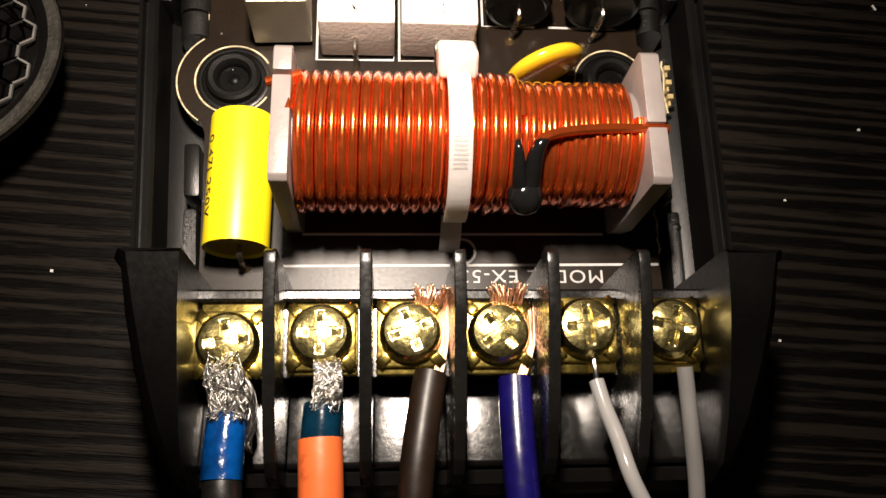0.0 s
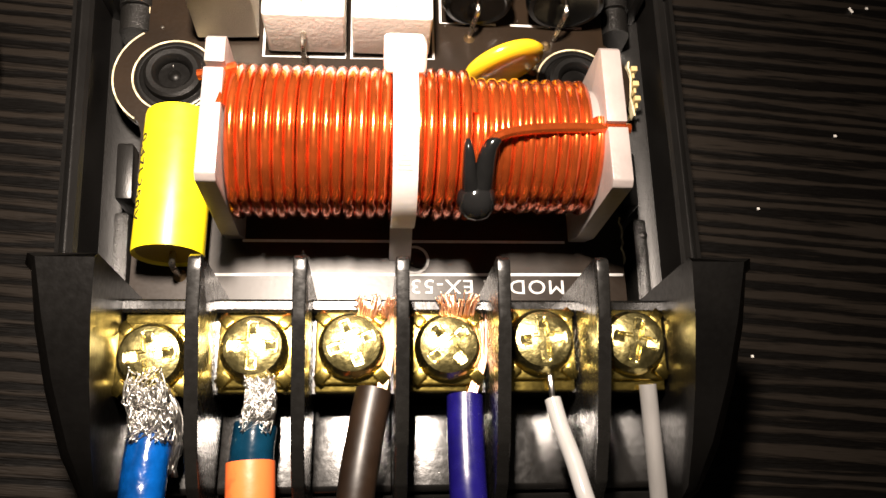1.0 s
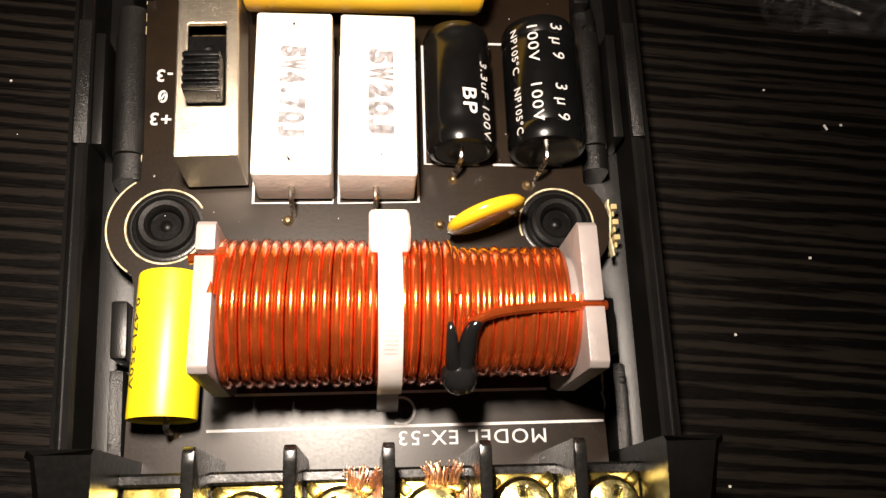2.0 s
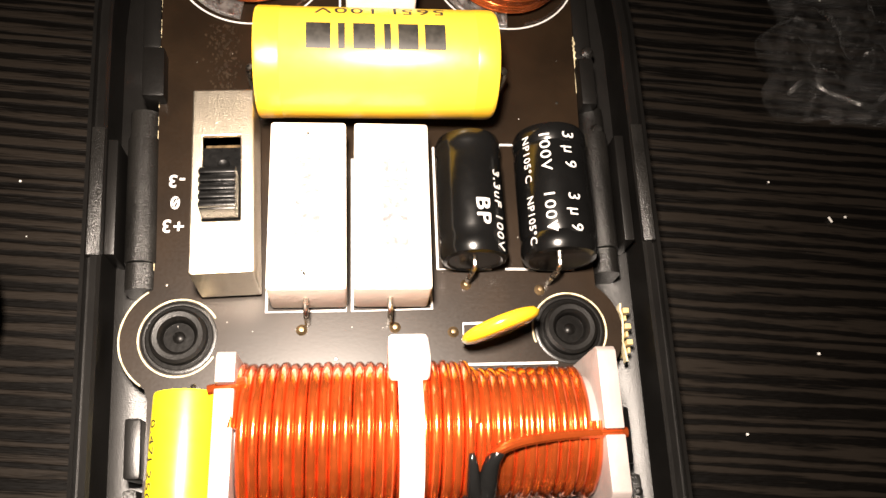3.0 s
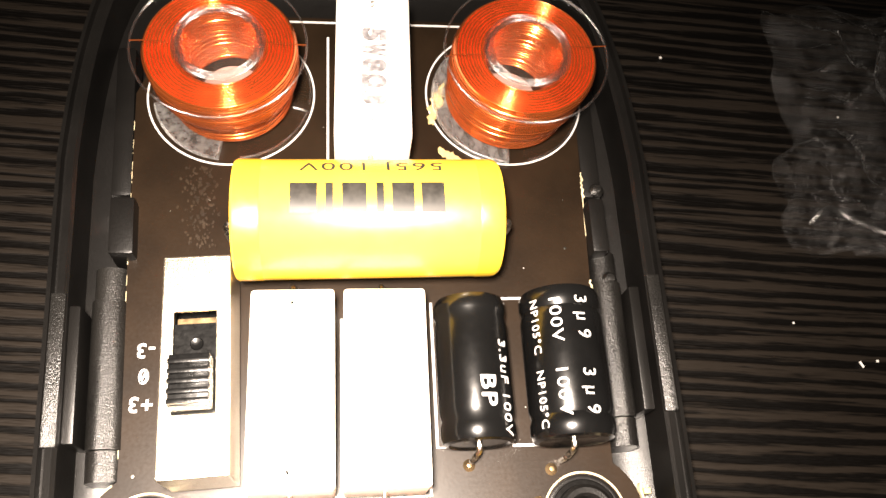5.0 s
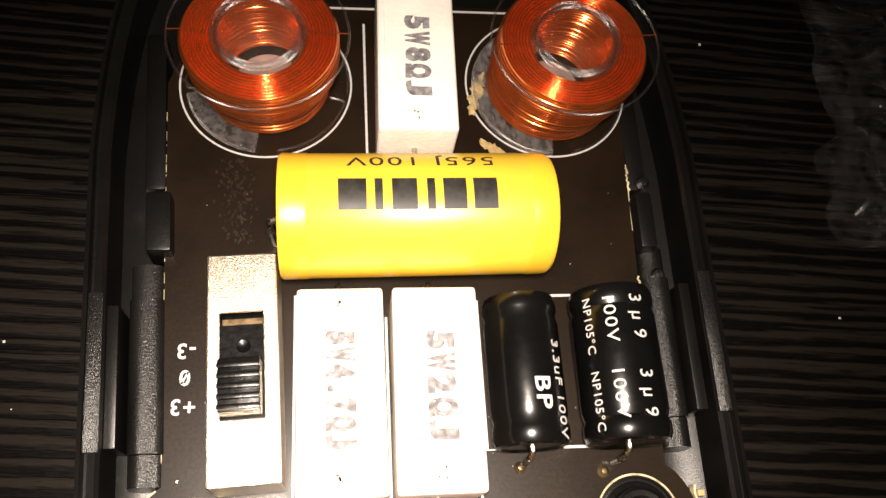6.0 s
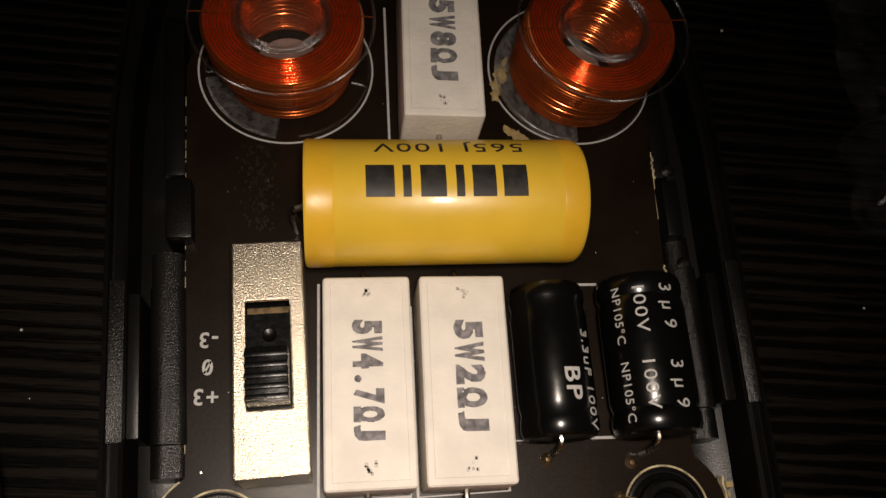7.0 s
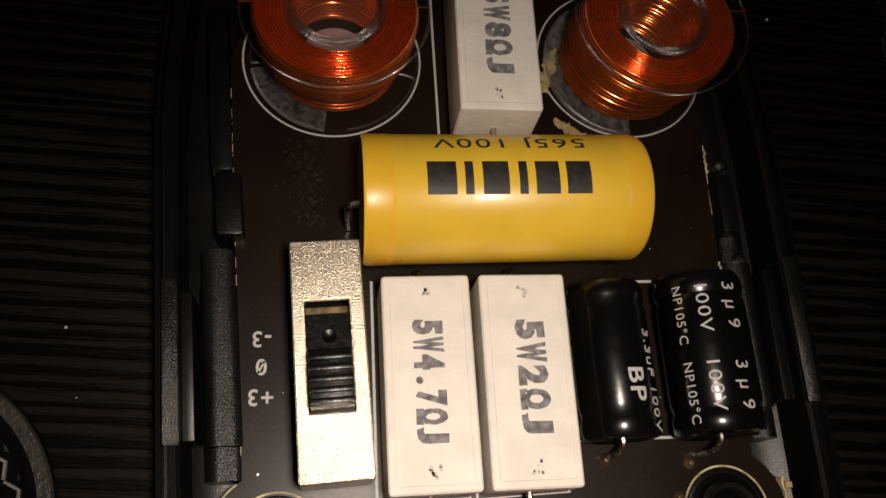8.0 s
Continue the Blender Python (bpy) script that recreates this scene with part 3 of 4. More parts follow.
# The laminate is uncut: a flat black disc paints the hole's darkness.
board_part("tie_hole", lathe([(0.0, 0.002), (0.09, 0.002), (0.1, 0.0)], at=(0.24, 0.53, 0), seg=20), M_blob, "flat black spot for the shaded oval cable-tie hole")
board_part("silkscreen_ring", band(arc(0.2, 0.53, 0.16, -120, 100, 24), 0.03, 0.0, ZS))
for x, y in ((2.45, 6.42), (-2.95, 3.6), (-0.78, 2.6)):
    board_part("tin_speck", lathe([(0, 0.012), (0.02, 0.008), (0.025, 0.0)], at=(x, y, 0), seg=8), M_tin)

for x, y in ((-2.74, 2.9), (2.3, 2.95)):
    boss = thing("screw_boss", (x, y, 0), "black plastic screw boss with a recessed hole through the board", "screw boss", "screw bosses")
    part("collar", lathe([(0.47, 0.0), (0.47, 0.012), (0.45, 0.02), (0.42, 0.016), (0.41, 0.004)], seg=40), M_plastic, boss)
    # No recess is modelled here; the disc's black supplies its shade.
    part("gap", lathe([(0.42, 0.003), (0.0, 0.003)], seg=36), M_flank, boss, "flat black disc for the shaded gap round the boss")
    part("cup", lathe([(0.36, 0.004), (0.35, 0.1), (0.31, 0.125), (0.25, 0.12), (0.215, 0.09), (0.19, 0.02), (0.19, 0.006)], seg=40), M_plastic, boss)
    part("pin", lathe([(0.0, 0.03), (0.05, 0.028), (0.08, 0.006)], seg=14), M_flank, boss)

# ---- the large wire-wound inductor ----
coil = thing("wound_inductor", (0.1, 1.47, 0), "copper wire inductor on a grey plastic former, strapped to the board", "inductor")
YC, ZC = 0.0, 1.09


def former_plate(x0, x1, slot):
    lo, hi = -0.8, 0.79
    pts = [(lo + 0.1, 0.0), (lo, 0.4), (lo, 1.84), (lo + 0.06, 1.9), (slot - 0.03, 1.9), (slot - 0.03, 1.3), (slot + 0.03, 1.3), (slot + 0.03, 1.9), (hi - 0.06, 1.9), (hi, 1.84), (hi, 0.0)]
    return slab(pts, x0, x1, 0.018)


part("former_plate", former_plate(-2.05, -1.85, 0.43), M_former, coil)
part("former_plate", former_plate(1.94, 2.15, -0.13), M_former, coil)
part("former_core", lathe([(0.62, -1.86), (0.62, 1.95)], "x", (0, YC, ZC), 36), M_former, coil)


def winding(x0, x1, turns, radius, wire, flat=1.0):
    pts = []
    n = 44
    for i in range(int(turns * n) + 1):
        a = 2 * math.pi * i / n
        wob = 0.008 * math.sin(3.1 * i / n) + 0.006 * math.sin(1.7 * i / n + 1)
        pts.append((x0 + (x1 - x0) * i / (turns * n) + wob * 0.5, YC + (radius + wob) * math.sin(a), ZC + (radius + wob) * math.cos(a) * flat))
    return tube(pts, wire, 8, steps=1)


part("winding", winding(-1.88, 0.62, 21.7, 0.755, 0.06), M_copper, coil, smooth=80)
part("winding", winding(0.62, 1.9, 11, 0.67, 0.062), M_copper, coil, smooth=80)
part("winding", winding(-1.88, 1.88, 31, 0.645, 0.06), M_copper, coil, "inner layer of copper wire", smooth=80)
part("lead_wire", tube([(0.72, -0.5, 1.55), (0.74, -0.35, 1.78), (0.86, -0.27, 1.87), (1.1, -0.2, 1.86), (1.5, -0.15, 1.83), (1.95, -0.13, 1.8), (2.2, -0.13, 1.8)], 0.055, 10), M_copper, coil)
part("lead_wire", tube([(-1.75, 0.5, 1.75), (-1.95, 0.45, 1.72), (-2.14, 0.42, 1.7)], 0.055, 10), M_copper, coil)
blob = lathe([(0.0, -0.22), (0.1, -0.2), (0.17, -0.13), (0.205, -0.02), (0.19, 0.09), (0.13, 0.22), (0.08, 0.36), (0.0, 0.4)], "y", (0.66, -0.76, 1.4), 28)
for v in blob.verts:
    v.co.z += 0.04 * noise.noise(v.co * 5)
part("glue_blob", blob, M_blob, coil, "glossy black glue blob on the wire end", smooth=80)
part("glue_blob", tube([(0.54, -0.3, 1.83), (0.55, -0.42, 1.8), (0.57, -0.58, 1.66), (0.6, -0.7, 1.52), (0.64, -0.8, 1.38)], 0.07, 10, radii=(0.03, 0.12)), M_blob, coil, smooth=80)
part("glue_blob", tube([(0.84, -0.29, 1.85), (0.76, -0.38, 1.8), (0.72, -0.55, 1.64), (0.69, -0.75, 1.42)], 0.08, 10, radii=(0.058, 0.13)), M_blob, coil, smooth=80)

tie = thing("cable_tie", (0.03, 1.47, 0), "milky white nylon cable tie round the copper inductor", "cable tie")
strap = bmesh.new()
ring = []
for i in range(41):
    a = radians(-128 + 248 * i / 40)
    ring.append((0.845 * math.sin(a), ZC + 0.845 * math.cos(a)))
path = [(-0.92, 0.02), (-0.84, 0.35)] + ring + [(0.86, 0.3), (0.9, 0.02)]
inn = [strap.verts.new((-0.125, y, z)) for y, z in path]
inn2 = [strap.verts.new((0.125, y, z)) for y, z in path]
out = []
for i, (y, z) in enumerate(path):
    dy, dz = y, z - ZC
    l = math.hypot(dy, dz)
    out.append((y + 0.055 * dy / l, z + 0.055 * dz / l))
o1 = [strap.verts.new((-0.125, y, z)) for y, z in out]
o2 = [strap.verts.new((0.125, y, z)) for y, z in out]
for i in range(len(path) - 1):
    for a, b in ((inn, inn2), (inn2, o2), (o2, o1), (o1, inn)):
        strap.faces.new([a[i], a[i + 1], b[i + 1], b[i]])
part("strap", strap, M_nylon, tie)
for i in range(26):
    a = radians(-42 + 78 * i / 25)
    tooth = box(-0.075, 0.075, -0.011, 0.011, -0.004, 0.003)
    tooth.transform(Matrix.Translation((0, 0.9 * math.sin(a), ZC + 0.9 * math.cos(a))) @ Matrix.Rotation(-a, 4, "X"))
    part("tooth", tooth, M_nylon, tie, smooth=0)
head = box(-0.22, 0.22, -0.24, 0.24, -0.16, 0.16, 0.07, 3)
head.transform(Matrix.Translation((0, 0.73, 1.72)) @ Matrix.Rotation(radians(-42), 4, "X"))
part("head", head, M_nylon, tie)

# ---- small yellow capacitor beside the inductor ----
cap = thing("film_capacitor", (-2.5, 1.26, 0.4), "small lemon-yellow axial film capacitor with black print", "capacitor", "yellow film capacitors")
part("body", lathe([(0.33, -0.8), (0.36, -0.83), (0.382, -0.84), (0.387, -0.81), (0.387, 0.81), (0.38, 0.84), (0.36, 0.83), (0.33, 0.8)], "y", seg=48), M_lemon, cap)
for s in (-1, 1):
    part("end_resin", lathe([(0, 0.79), (0.2, 0.795), (0.35, 0.81)] if s > 0 else [(0, -0.79), (0.2, -0.795), (0.35, -0.81)], "y", seg=32), M_resin, cap)
    part("lead", tube([(0.05, s * 0.78, 0), (0.05, s * 0.9, 0.0), (0.05, s * 0.95, -0.08), (0.05, s * 0.94, -0.38)], 0.035, 8), M_tin, cap)
txt = turned(letters("0.47J 250V", 0.17, 0.003, width=1.05), -90)
part("lettering", wrapped(txt, 0.388, ("y", -58)), M_black_ink, cap, "black printed rating")

# ---- ceramic disc capacitor ----
disc = thing("disc_capacitor", (1.28, 2.87, 0.5), "mustard-yellow ceramic disc capacitor leaning on its leads", "capacitor", rz=20, rx=6)
part("body", lathe([(0, -0.11), (0.2, -0.108), (0.38, -0.096), (0.49, -0.062), (0.53, 0.0), (0.49, 0.062), (0.38, 0.096), (0.2, 0.108), (0, 0.11)], "y", seg=48), M_disc, disc, smooth=70)
for s in (-1, 1):
    part("lead", tube([(0.3 * s, 0, -0.36), (0.33 * s, 0, -0.46), (0.42 * s, 0.05, -0.5)], 0.035, 8), M_tin, disc)

# ---- cement resistors ----


def stamp(body, span, z, ob):
    """Dot-matrix style characters of even pitch, read from the far end towards the terminals; span: x, first and last y."""
    x, top, low = span
    pitch = (top - low) / len(body)
    rnd = random.Random(len(body) * 7 + int(top * 10))
    own = bmesh.new()
    for i, ch in enumerate(body):
        if ch == " ":
            continue
        glyph = letters(ch, 0.3, 0.002, bold=0.017)
        xs, ys = [v.co.x for v in glyph.verts], [v.co.y for v in glyph.verts]
        kx = 1.0 if ch == "." else 0.84 * pitch / (max(xs) - min(xs))
        ky = 1.0 if ch == "." else 0.32 / (max(ys) - min(ys))
        for v in glyph.verts:
            v.co.x = v.co.x * kx + rnd.uniform(-0.006, 0.006)
            v.co.y = v.co.y * ky + rnd.uniform(-0.006, 0.006) - (0.11 if ch == "." else 0.0)
        own = joined(own, turned(glyph, -90, (x, top - pitch * (i + 0.5), z)))
    part("lettering", own, M_ink, ob, "grey stamped rating")


def resistor(at, size, rating, raise_z, rz, label, cells):
    w, l, h = size
    ob = thing("cement_resistor", at, label, "resistor", "white cement resistors", rz)
    bm = box(-w / 2, w / 2, -l / 2, l / 2, raise_z, raise_z + h, 0.05, 3)
    top = max(bm.faces, key=lambda f: f.calc_center_median().z + f.calc_area())
    bmesh.ops.inset_region(bm, faces=[top], thickness=0.05)
    bmesh.ops.inset_region(bm, faces=[top], thickness=0.012, depth=-0.008)
    part("body", bm, M_cement, ob)
    stamp(rating, cells, raise_z + h - 0.006, ob)
    for y in (-0.93, 0.93):
        rnd = random.Random(int(100 * (at[0] + 9) + 10 * y))
        mark = bmesh.new()
        for _ in range(9):
            px, py, ps = rnd.uniform(-0.06, 0.06), y + rnd.uniform(-0.07, 0.07), rnd.uniform(0.006, 0.02)
            mark = box(px - ps, px + ps, py - ps, py + ps * 1.5, raise_z + h - 0.009, raise_z + h - 0.006, bm=mark)
        part("stamp_mark", mark, M_smudge, ob, smooth=0, kind="stuff")
    for s in (-1, 1):
        part("lead", tube([(-0.02, s * (l / 2 - 0.05), raise_z + 0.42), (-0.02, s * (l / 2 + 0.12), raise_z + 0.42), (-0.02, s * (l / 2 + 0.2), raise_z + 0.3), (-0.02, s * (l / 2 + 0.2), 0.02)], 0.035, 8), M_tin, ob)
    return ob


resistor((-1.13, 4.4, 0), (0.965, 2.29, 0.8), "5W4.7\u03a9J", 0.05, 0.3, "white cement power resistor stamped 5W4.7 ohm J", (-0.005, 0.66, -0.66))
resistor((-0.07, 4.4, 0), (0.965, 2.29, 0.8), "5W2\u03a9J", 0.05, -0.3, "white cement power resistor stamped 5W2 ohm J", (0.04, 0.64, -0.61))
resistor((-0.155, 8.6, 0), (0.98, 2.3, 0.9), "5W8\u03a9J", 0.24, -0.8, "white cement power resistor stamped 5W8 ohm J", (0.015, 0.55, -0.68))

# ---- slide switch ----
sw = thing("slide_switch", (-2.16, 4.66, 0), "nickel-plated slide switch with a ribbed black knob", "switch", rz=2.6)
W, L, HT = 0.375, 1.25, 1.0
shell = bmesh.new()
wx0, wx1, wy0, wy1 = -0.24, 0.22, -0.58, 0.58
loops = [[shell.verts.new((x, y, z)) for x, y in ((x0, y0), (x1, y0), (x1, y1), (x0, y1))] for x0, x1, y0, y1, z in
         ((-W + 0.04, W - 0.04, -L + 0.04, L - 0.04, 0.1), (-W, W, -L, L, 0.1), (-W, W, -L, L, HT), (wx0, wx1, wy0, wy1, HT), (wx0, wx1, wy0, wy1, HT - 0.06), (-W + 0.04, W - 0.04, -L + 0.04, L - 0.04, HT - 0.06))]
for p, q in zip(loops, loops[1:] + loops[:1]):
    for k in range(4):
        shell.faces.new([p[k], p[(k + 1) % 4], q[(k + 1) % 4], q[k]])
bmesh.ops.recalc_face_normals(shell, faces=shell.faces[:])
bmesh.ops.bevel(shell, geom=shell.edges[:], offset=0.018, segments=2, profile=0.6, affect="EDGES")
part("shell", shell, M_steel, sw, smooth=12)
part("insulator", box(-W + 0.05, W - 0.05, -L + 0.05, L - 0.05, 0.0, 0.3), M_knob, sw)
part("slider", box(wx0 - 0.05, wx1 + 0.05, -0.62, 0.46, 0.74, 0.9), M_knob, sw)
part("contact", box(wx0, wx1, 0.47, 0.57, 0.66, 0.76), M_solder, sw, "brass contact inside the slot")
part("slider_dimple", lathe([(0.075, 0.9), (0.065, 0.915), (0.03, 0.905), (0, 0.9)], at=(0.0, 0.22, 0), seg=20), M_knob, sw)
knob = box(wx0 + 0.015, wx1 - 0.015, wy0 + 0.02, 0.0, 0.88, 1.3, 0.02)
kn = part("knob", knob, M_knob, sw, "ribbed black plastic knob")
for i in range(5):
    part("knob_ridge", box(wx0 + 0.015, wx1 - 0.015, wy0 + 0.035 + 0.107 * i, wy0 + 0.09 + 0.107 * i, 1.29, 1.37, 0.015), M_knob, kn)

# ---- big yellow capacitor ----
big = thing("film_capacitor", (-0.21, 6.445, 0.86), "large glossy yellow axial film capacitor with black print", "capacitor", "yellow film capacitors", rz=0.6)
R = 0.728
part("body", lathe([(0.65, -1.52), (0.7, -1.59), (0.715, -1.6), (R, -1.58), (R, 1.44), (0.72, 1.5), (0.695, 1.54), (0.63, 1.56), (0.6, 1.54)], "x", seg=72), M_yellow, big)
part("end_resin", lathe([(0, -1.52), (0.65, -1.53)], "x", seg=40), M_resin, big)
part("end_resin", lathe([(0, 1.54), (0.61, 1.54)], "x", seg=40), M_resin, big)
for s in (-1, 1):
    part("lead", tube([(s * 1.5, 0, -0.05), (s * 1.66, -0.02, -0.06), (s * 1.74, -0.04, -0.14), (s * 1.72, 0.0, -0.82)], 0.045, 8), M_tin, big)
M_seam = material("overlapped_yellow_film", (0.78, 0.46, 0.03), 0.34, vary=0.06, scale=160)
part("wrap_seam", lathe([(R + 0.004, -1.575), (R + 0.006, -1.55), (R + 0.006, -1.3), (R + 0.001, -1.28)], "x", seg=72), M_seam, big, "overlapping band of darker yellow film")
part("wrap_seam", lathe([(R + 0.001, 1.25), (R + 0.004, 1.27), (R + 0.004, 1.44), (0.723, 1.5)], "x", seg=72), M_seam, big, "overlapping band of darker yellow film")
# brand mark as plain bars
for i, (x, w) in enumerate(((0.695, 0.27), (0.35, 0.26), (0.085, 0.09), (-0.21, 0.28), (-0.495, 0.09), (-0.785, 0.31))):
    bar = box(x - w / 2, x + w / 2, -0.185, 0.185, -0.003, 0.003)
    part("print_bar", wrapped(bar, R + 0.002, ("x", -5), 8), M_black_ink, big, "bold black printed bar")
txt = turned(letters("565J 100V", 0.27, 0.003, width=1.68), 180)
part("lettering", wrapped(txt, R + 0.001, ("x", 35)), M_black_ink, big, "black printed rating")


# ---- black electrolytic capacitors ----
def electrolytic(at, r, l, label, prints, rz):
    ob = thing("electrolytic_capacitor", at, label, "capacitor", "black electrolytic capacitors", rz)
    h = l / 2
    prof = [(0, h - 0.02), (r * 0.76, h - 0.02), (r * 0.82, h), (r * 0.94, h - 0.02), (r, h - 0.09), (r, h - 0.2), (r * 0.95, h - 0.27), (r, h - 0.36), (r, -h + 0.36), (r * 0.95, -h + 0.27),
            (r, -h + 0.2), (r, -h + 0.09), (r * 0.94, -h + 0.02), (r * 0.82, -h), (r * 0.76, -h + 0.02), (0, -h + 0.02)]
    part("sleeve", lathe(prof, "y", seg=56), M_sleeve, ob)
    for s in (-1, 1):
        part("lead", tube([(0, s * (h - 0.04), 0), (0, s * (h + 0.06), -0.03), (-0.05, s * (h + 0.13), -0.2), (-0.06, s * (h + 0.14), -at[2] + 0.02)], 0.035, 8), M_tin, ob)
    for body, size, width, y, ang, bold in prints:
        part("lettering", wrapped(turned(letters(body, size, 0.003, width=width, bold=bold), -90, (0, y, 0)), r + 0.001, ("y", ang)), M_silk, ob, "white printed rating")
    return ob


electrolytic((1.0, 4.62, 0.45), 0.443, 1.76, "small black electrolytic capacitor with white print", (("BP", 0.26, 0.36, -0.34, 12, 0.004), ("3.3uF 100V", 0.19, 1.12, -0.28, 44, 0.0)), 0.5)
electrolytic((2.12, 4.64, 0.51), 0.503, 1.82, "larger black electrolytic capacitor with white print",
             (("3 \u03bc 9", 0.24, 0.52, 0.47, 14, 0.0), ("3 \u03bc 9", 0.24, 0.52, -0.42, 14, 0.0), ("100V", 0.2, 0.54, 0.44, -21, 0.0), ("100V", 0.2, 0.54, -0.42, -21, 0.0),
              ("NP105\u00b0C", 0.15, 0.66, 0.4, -52, 0.0), ("NP105\u00b0C", 0.15, 0.66, -0.47, -52, 0.0)), 0.0)


# ---- air-core coils on clear bobbins ----
def air_coil(at, rz, label, segments, taper):
    ob = thing("air_core_coil", at, label, "coil", "air-core coils", rz)
    for a0, a1, r0, mat in segments:
        own = bmesh.new()
        rows = [[own.verts.new((x, y, z)) for x, y in arc(0, 0, r, a0, a1, 36)] for r, z in ((r0, 0.02), (1.08, 0.02), (1.09, 0.05), (1.06, 0.09), (r0, 0.09))]
        for p, q in zip(rows, rows[1:] + rows[:1]):
            for i in range(36):
                own.faces.new([p[i], p[i + 1], q[i + 1], q[i]])
        own.faces.new([r[0] for r in rows])
        own.faces.new([r[-1] for r in rows][::-1])
        part("base_flange", own, mat, ob, "scuffed pale piece of the base flange" if mat == M_base else "").visible_shadow = False
        # added pale tube that draws the bright edge glint round each piece of the base
        lip = [(x, y, 0.085) for x, y in arc(0, 0, 1.07, a0 + 2, a1 - 2, 20)] + [(x, y, 0.085) for x, y in arc(0, 0, 0.99, a1 - 1, a1 - 1, 1)[:1]] + [(x, y, 0.085) for x, y in arc(0, 0, 0.86, a1 - 1, a1 - 1, 1)[:1]]
        part("base_outline", tube(lip, 0.018, 6, steps=2), M_frost, ob).visible_shadow = False
    part("top_flange", lathe([(0.5, 1.16), (0.52, 1.2), (1.035, 1.2), (1.075, 1.19), (1.075, 1.17), (1.035, 1.15), (0.5, 1.15)], seg=64, closed=True), M_clear, ob).visible_shadow = False
    part("flange_rim", lathe([(1.075 + 0.016 * math.cos(0.785 * k), 1.18 + 0.02 * math.sin(0.785 * k)) for k in range(8)], seg=72, closed=True), M_frost, ob).visible_shadow = False
    part("hub", lathe([(0.43, 0.02), (0.53, 0.02), (0.53, 1.22), (0.51, 1.25), (0.45, 1.25), (0.43, 1.22)], seg=48, closed=True), M_hub, ob).visible_shadow = False
    part("hub_rim", lathe([(0.515 + 0.06 * math.cos(0.785 * k), 1.235 + 0.022 * math.sin(0.785 * k)) for k in range(8)], seg=56, closed=True), M_frost, ob).visible_shadow = False
    part("hub_foot", lathe([(0.0, 0.1), (0.2, 0.104), (0.428, 0.1)], seg=32), M_foot, ob, "pale disc at the foot of the bore").visible_shadow = False
    rnd = random.Random(int(at[0] * 10))
    prof = []
    k = 6

    def ridges(p, q, count, out, amp):
        """Half-round wires side by side from one point of the section to another, bulging outwards, no two quite alike."""
        for i in range(count):
            lift, big = rnd.uniform(-0.006, 0.006), amp * rnd.uniform(0.85, 1.15)
            for j in range(k):
                f = (i + j / k) / count
                bulge = lift + big * math.sin(math.pi * j / k) ** 0.7
                prof.append((p[0] + (q[0] - p[0]) * f + out[0] * bulge, p[1] + (q[1] - p[1]) * f + out[1] * bulge))

    ridges((0.935 - taper, 0.12), (0.935 - taper, 0.34), 5, (1, 0), 0.026)
    ridges((0.935 - taper, 0.34), (0.935, 0.7), 8, (1, 0), 0.026)
    ridges((0.935, 0.7), (0.935, 1.12), 9, (1, 0), 0.026)
    ridges((0.935, 1.12), (0.57, 1.12), 9, (0, 1), 0.032)
    ridges((0.56, 1.1), (0.56, 0.12), 22, (-1, 0), 0.024)
    part("winding", lathe(prof, seg=88, closed=True), M_copper_fine, ob, smooth=80)
    for s in (-1, 1):
        part("end_wire", tube([(s * 0.6, 0.02 * s, 1.205), (s * 0.85, 0.005, 1.208), (s * 1.07, 0.0, 1.205)], 0.008, 6), M_copper_fine, ob)
    # the bobbin leans a little towards the terminals
    lean = Matrix.Diagonal((1, 1, 1.2, 1))
    lean[1][2] = -0.18
    for child in ob.children:
        child.data.transform(lean)
    return ob


air_coil((-2.07, 8.8, 0), 0, "orange copper air-core coil on a clear plastic bobbin", ((100, 188, 0.52, M_hub), (191, 262, 0.78, M_base), (276, 345, 0.78, M_hub), (349, 449, 0.52, M_hub)), 0.13)
air_coil((1.81, 8.8, 0), 6, "orange copper air-core coil on a glued clear bobbin", ((102, 262, 0.52, M_base), (275, 340, 0.78, M_hub), (344, 449, 0.52, M_hub)), 0.06)
for seed, pts in ((5, [(0.7, 8.35), (0.74, 8.6), (0.82, 8.85), (0.92, 9.05)]), (9, [(0.8, 7.98), (0.95, 7.84), (1.12, 7.74), (1.26, 7.7)])):
    g = thing("glue_smear", (0, 0, 0), "yellowed ragged glue smear on the circuit board", "glue")
    rnd = random.Random(seed)
    bm = bmesh.new()
    rows = []
    for i in range(19):
        f = i / 18 * (len(pts) - 1)
        k = min(int(f), len(pts) - 2)
        mid = Vector(pts[k]).lerp(Vector(pts[k + 1]), f - k)
        side = (Vector(pts[k + 1]) - Vector(pts[k])).orthogonal().normalized()
        w = 0.09 * math.sin(math.pi * (i + 0.6) / 19.2) ** 0.5
        l, r = w * rnd.uniform(0.5, 1.4), w * rnd.uniform(0.4, 1.2)
        h = rnd.uniform(0.02, 0.05)
        rows.append([bm.verts.new((*(mid + side * d), z)) for d, z in ((-l, 0.003), (-0.7 * l, h), (0.6 * r, 0.8 * h), (r, 0.003))])
    for p, q in zip(rows, rows[1:]):
        for j in range(3):
            bm.faces.new([p[j], p[j + 1], q[j + 1], q[j]])
    bmesh.ops.recalc_face_normals(bm, faces=bm.faces[:])
    part("bead", bm, M_glue, g, smooth=50)


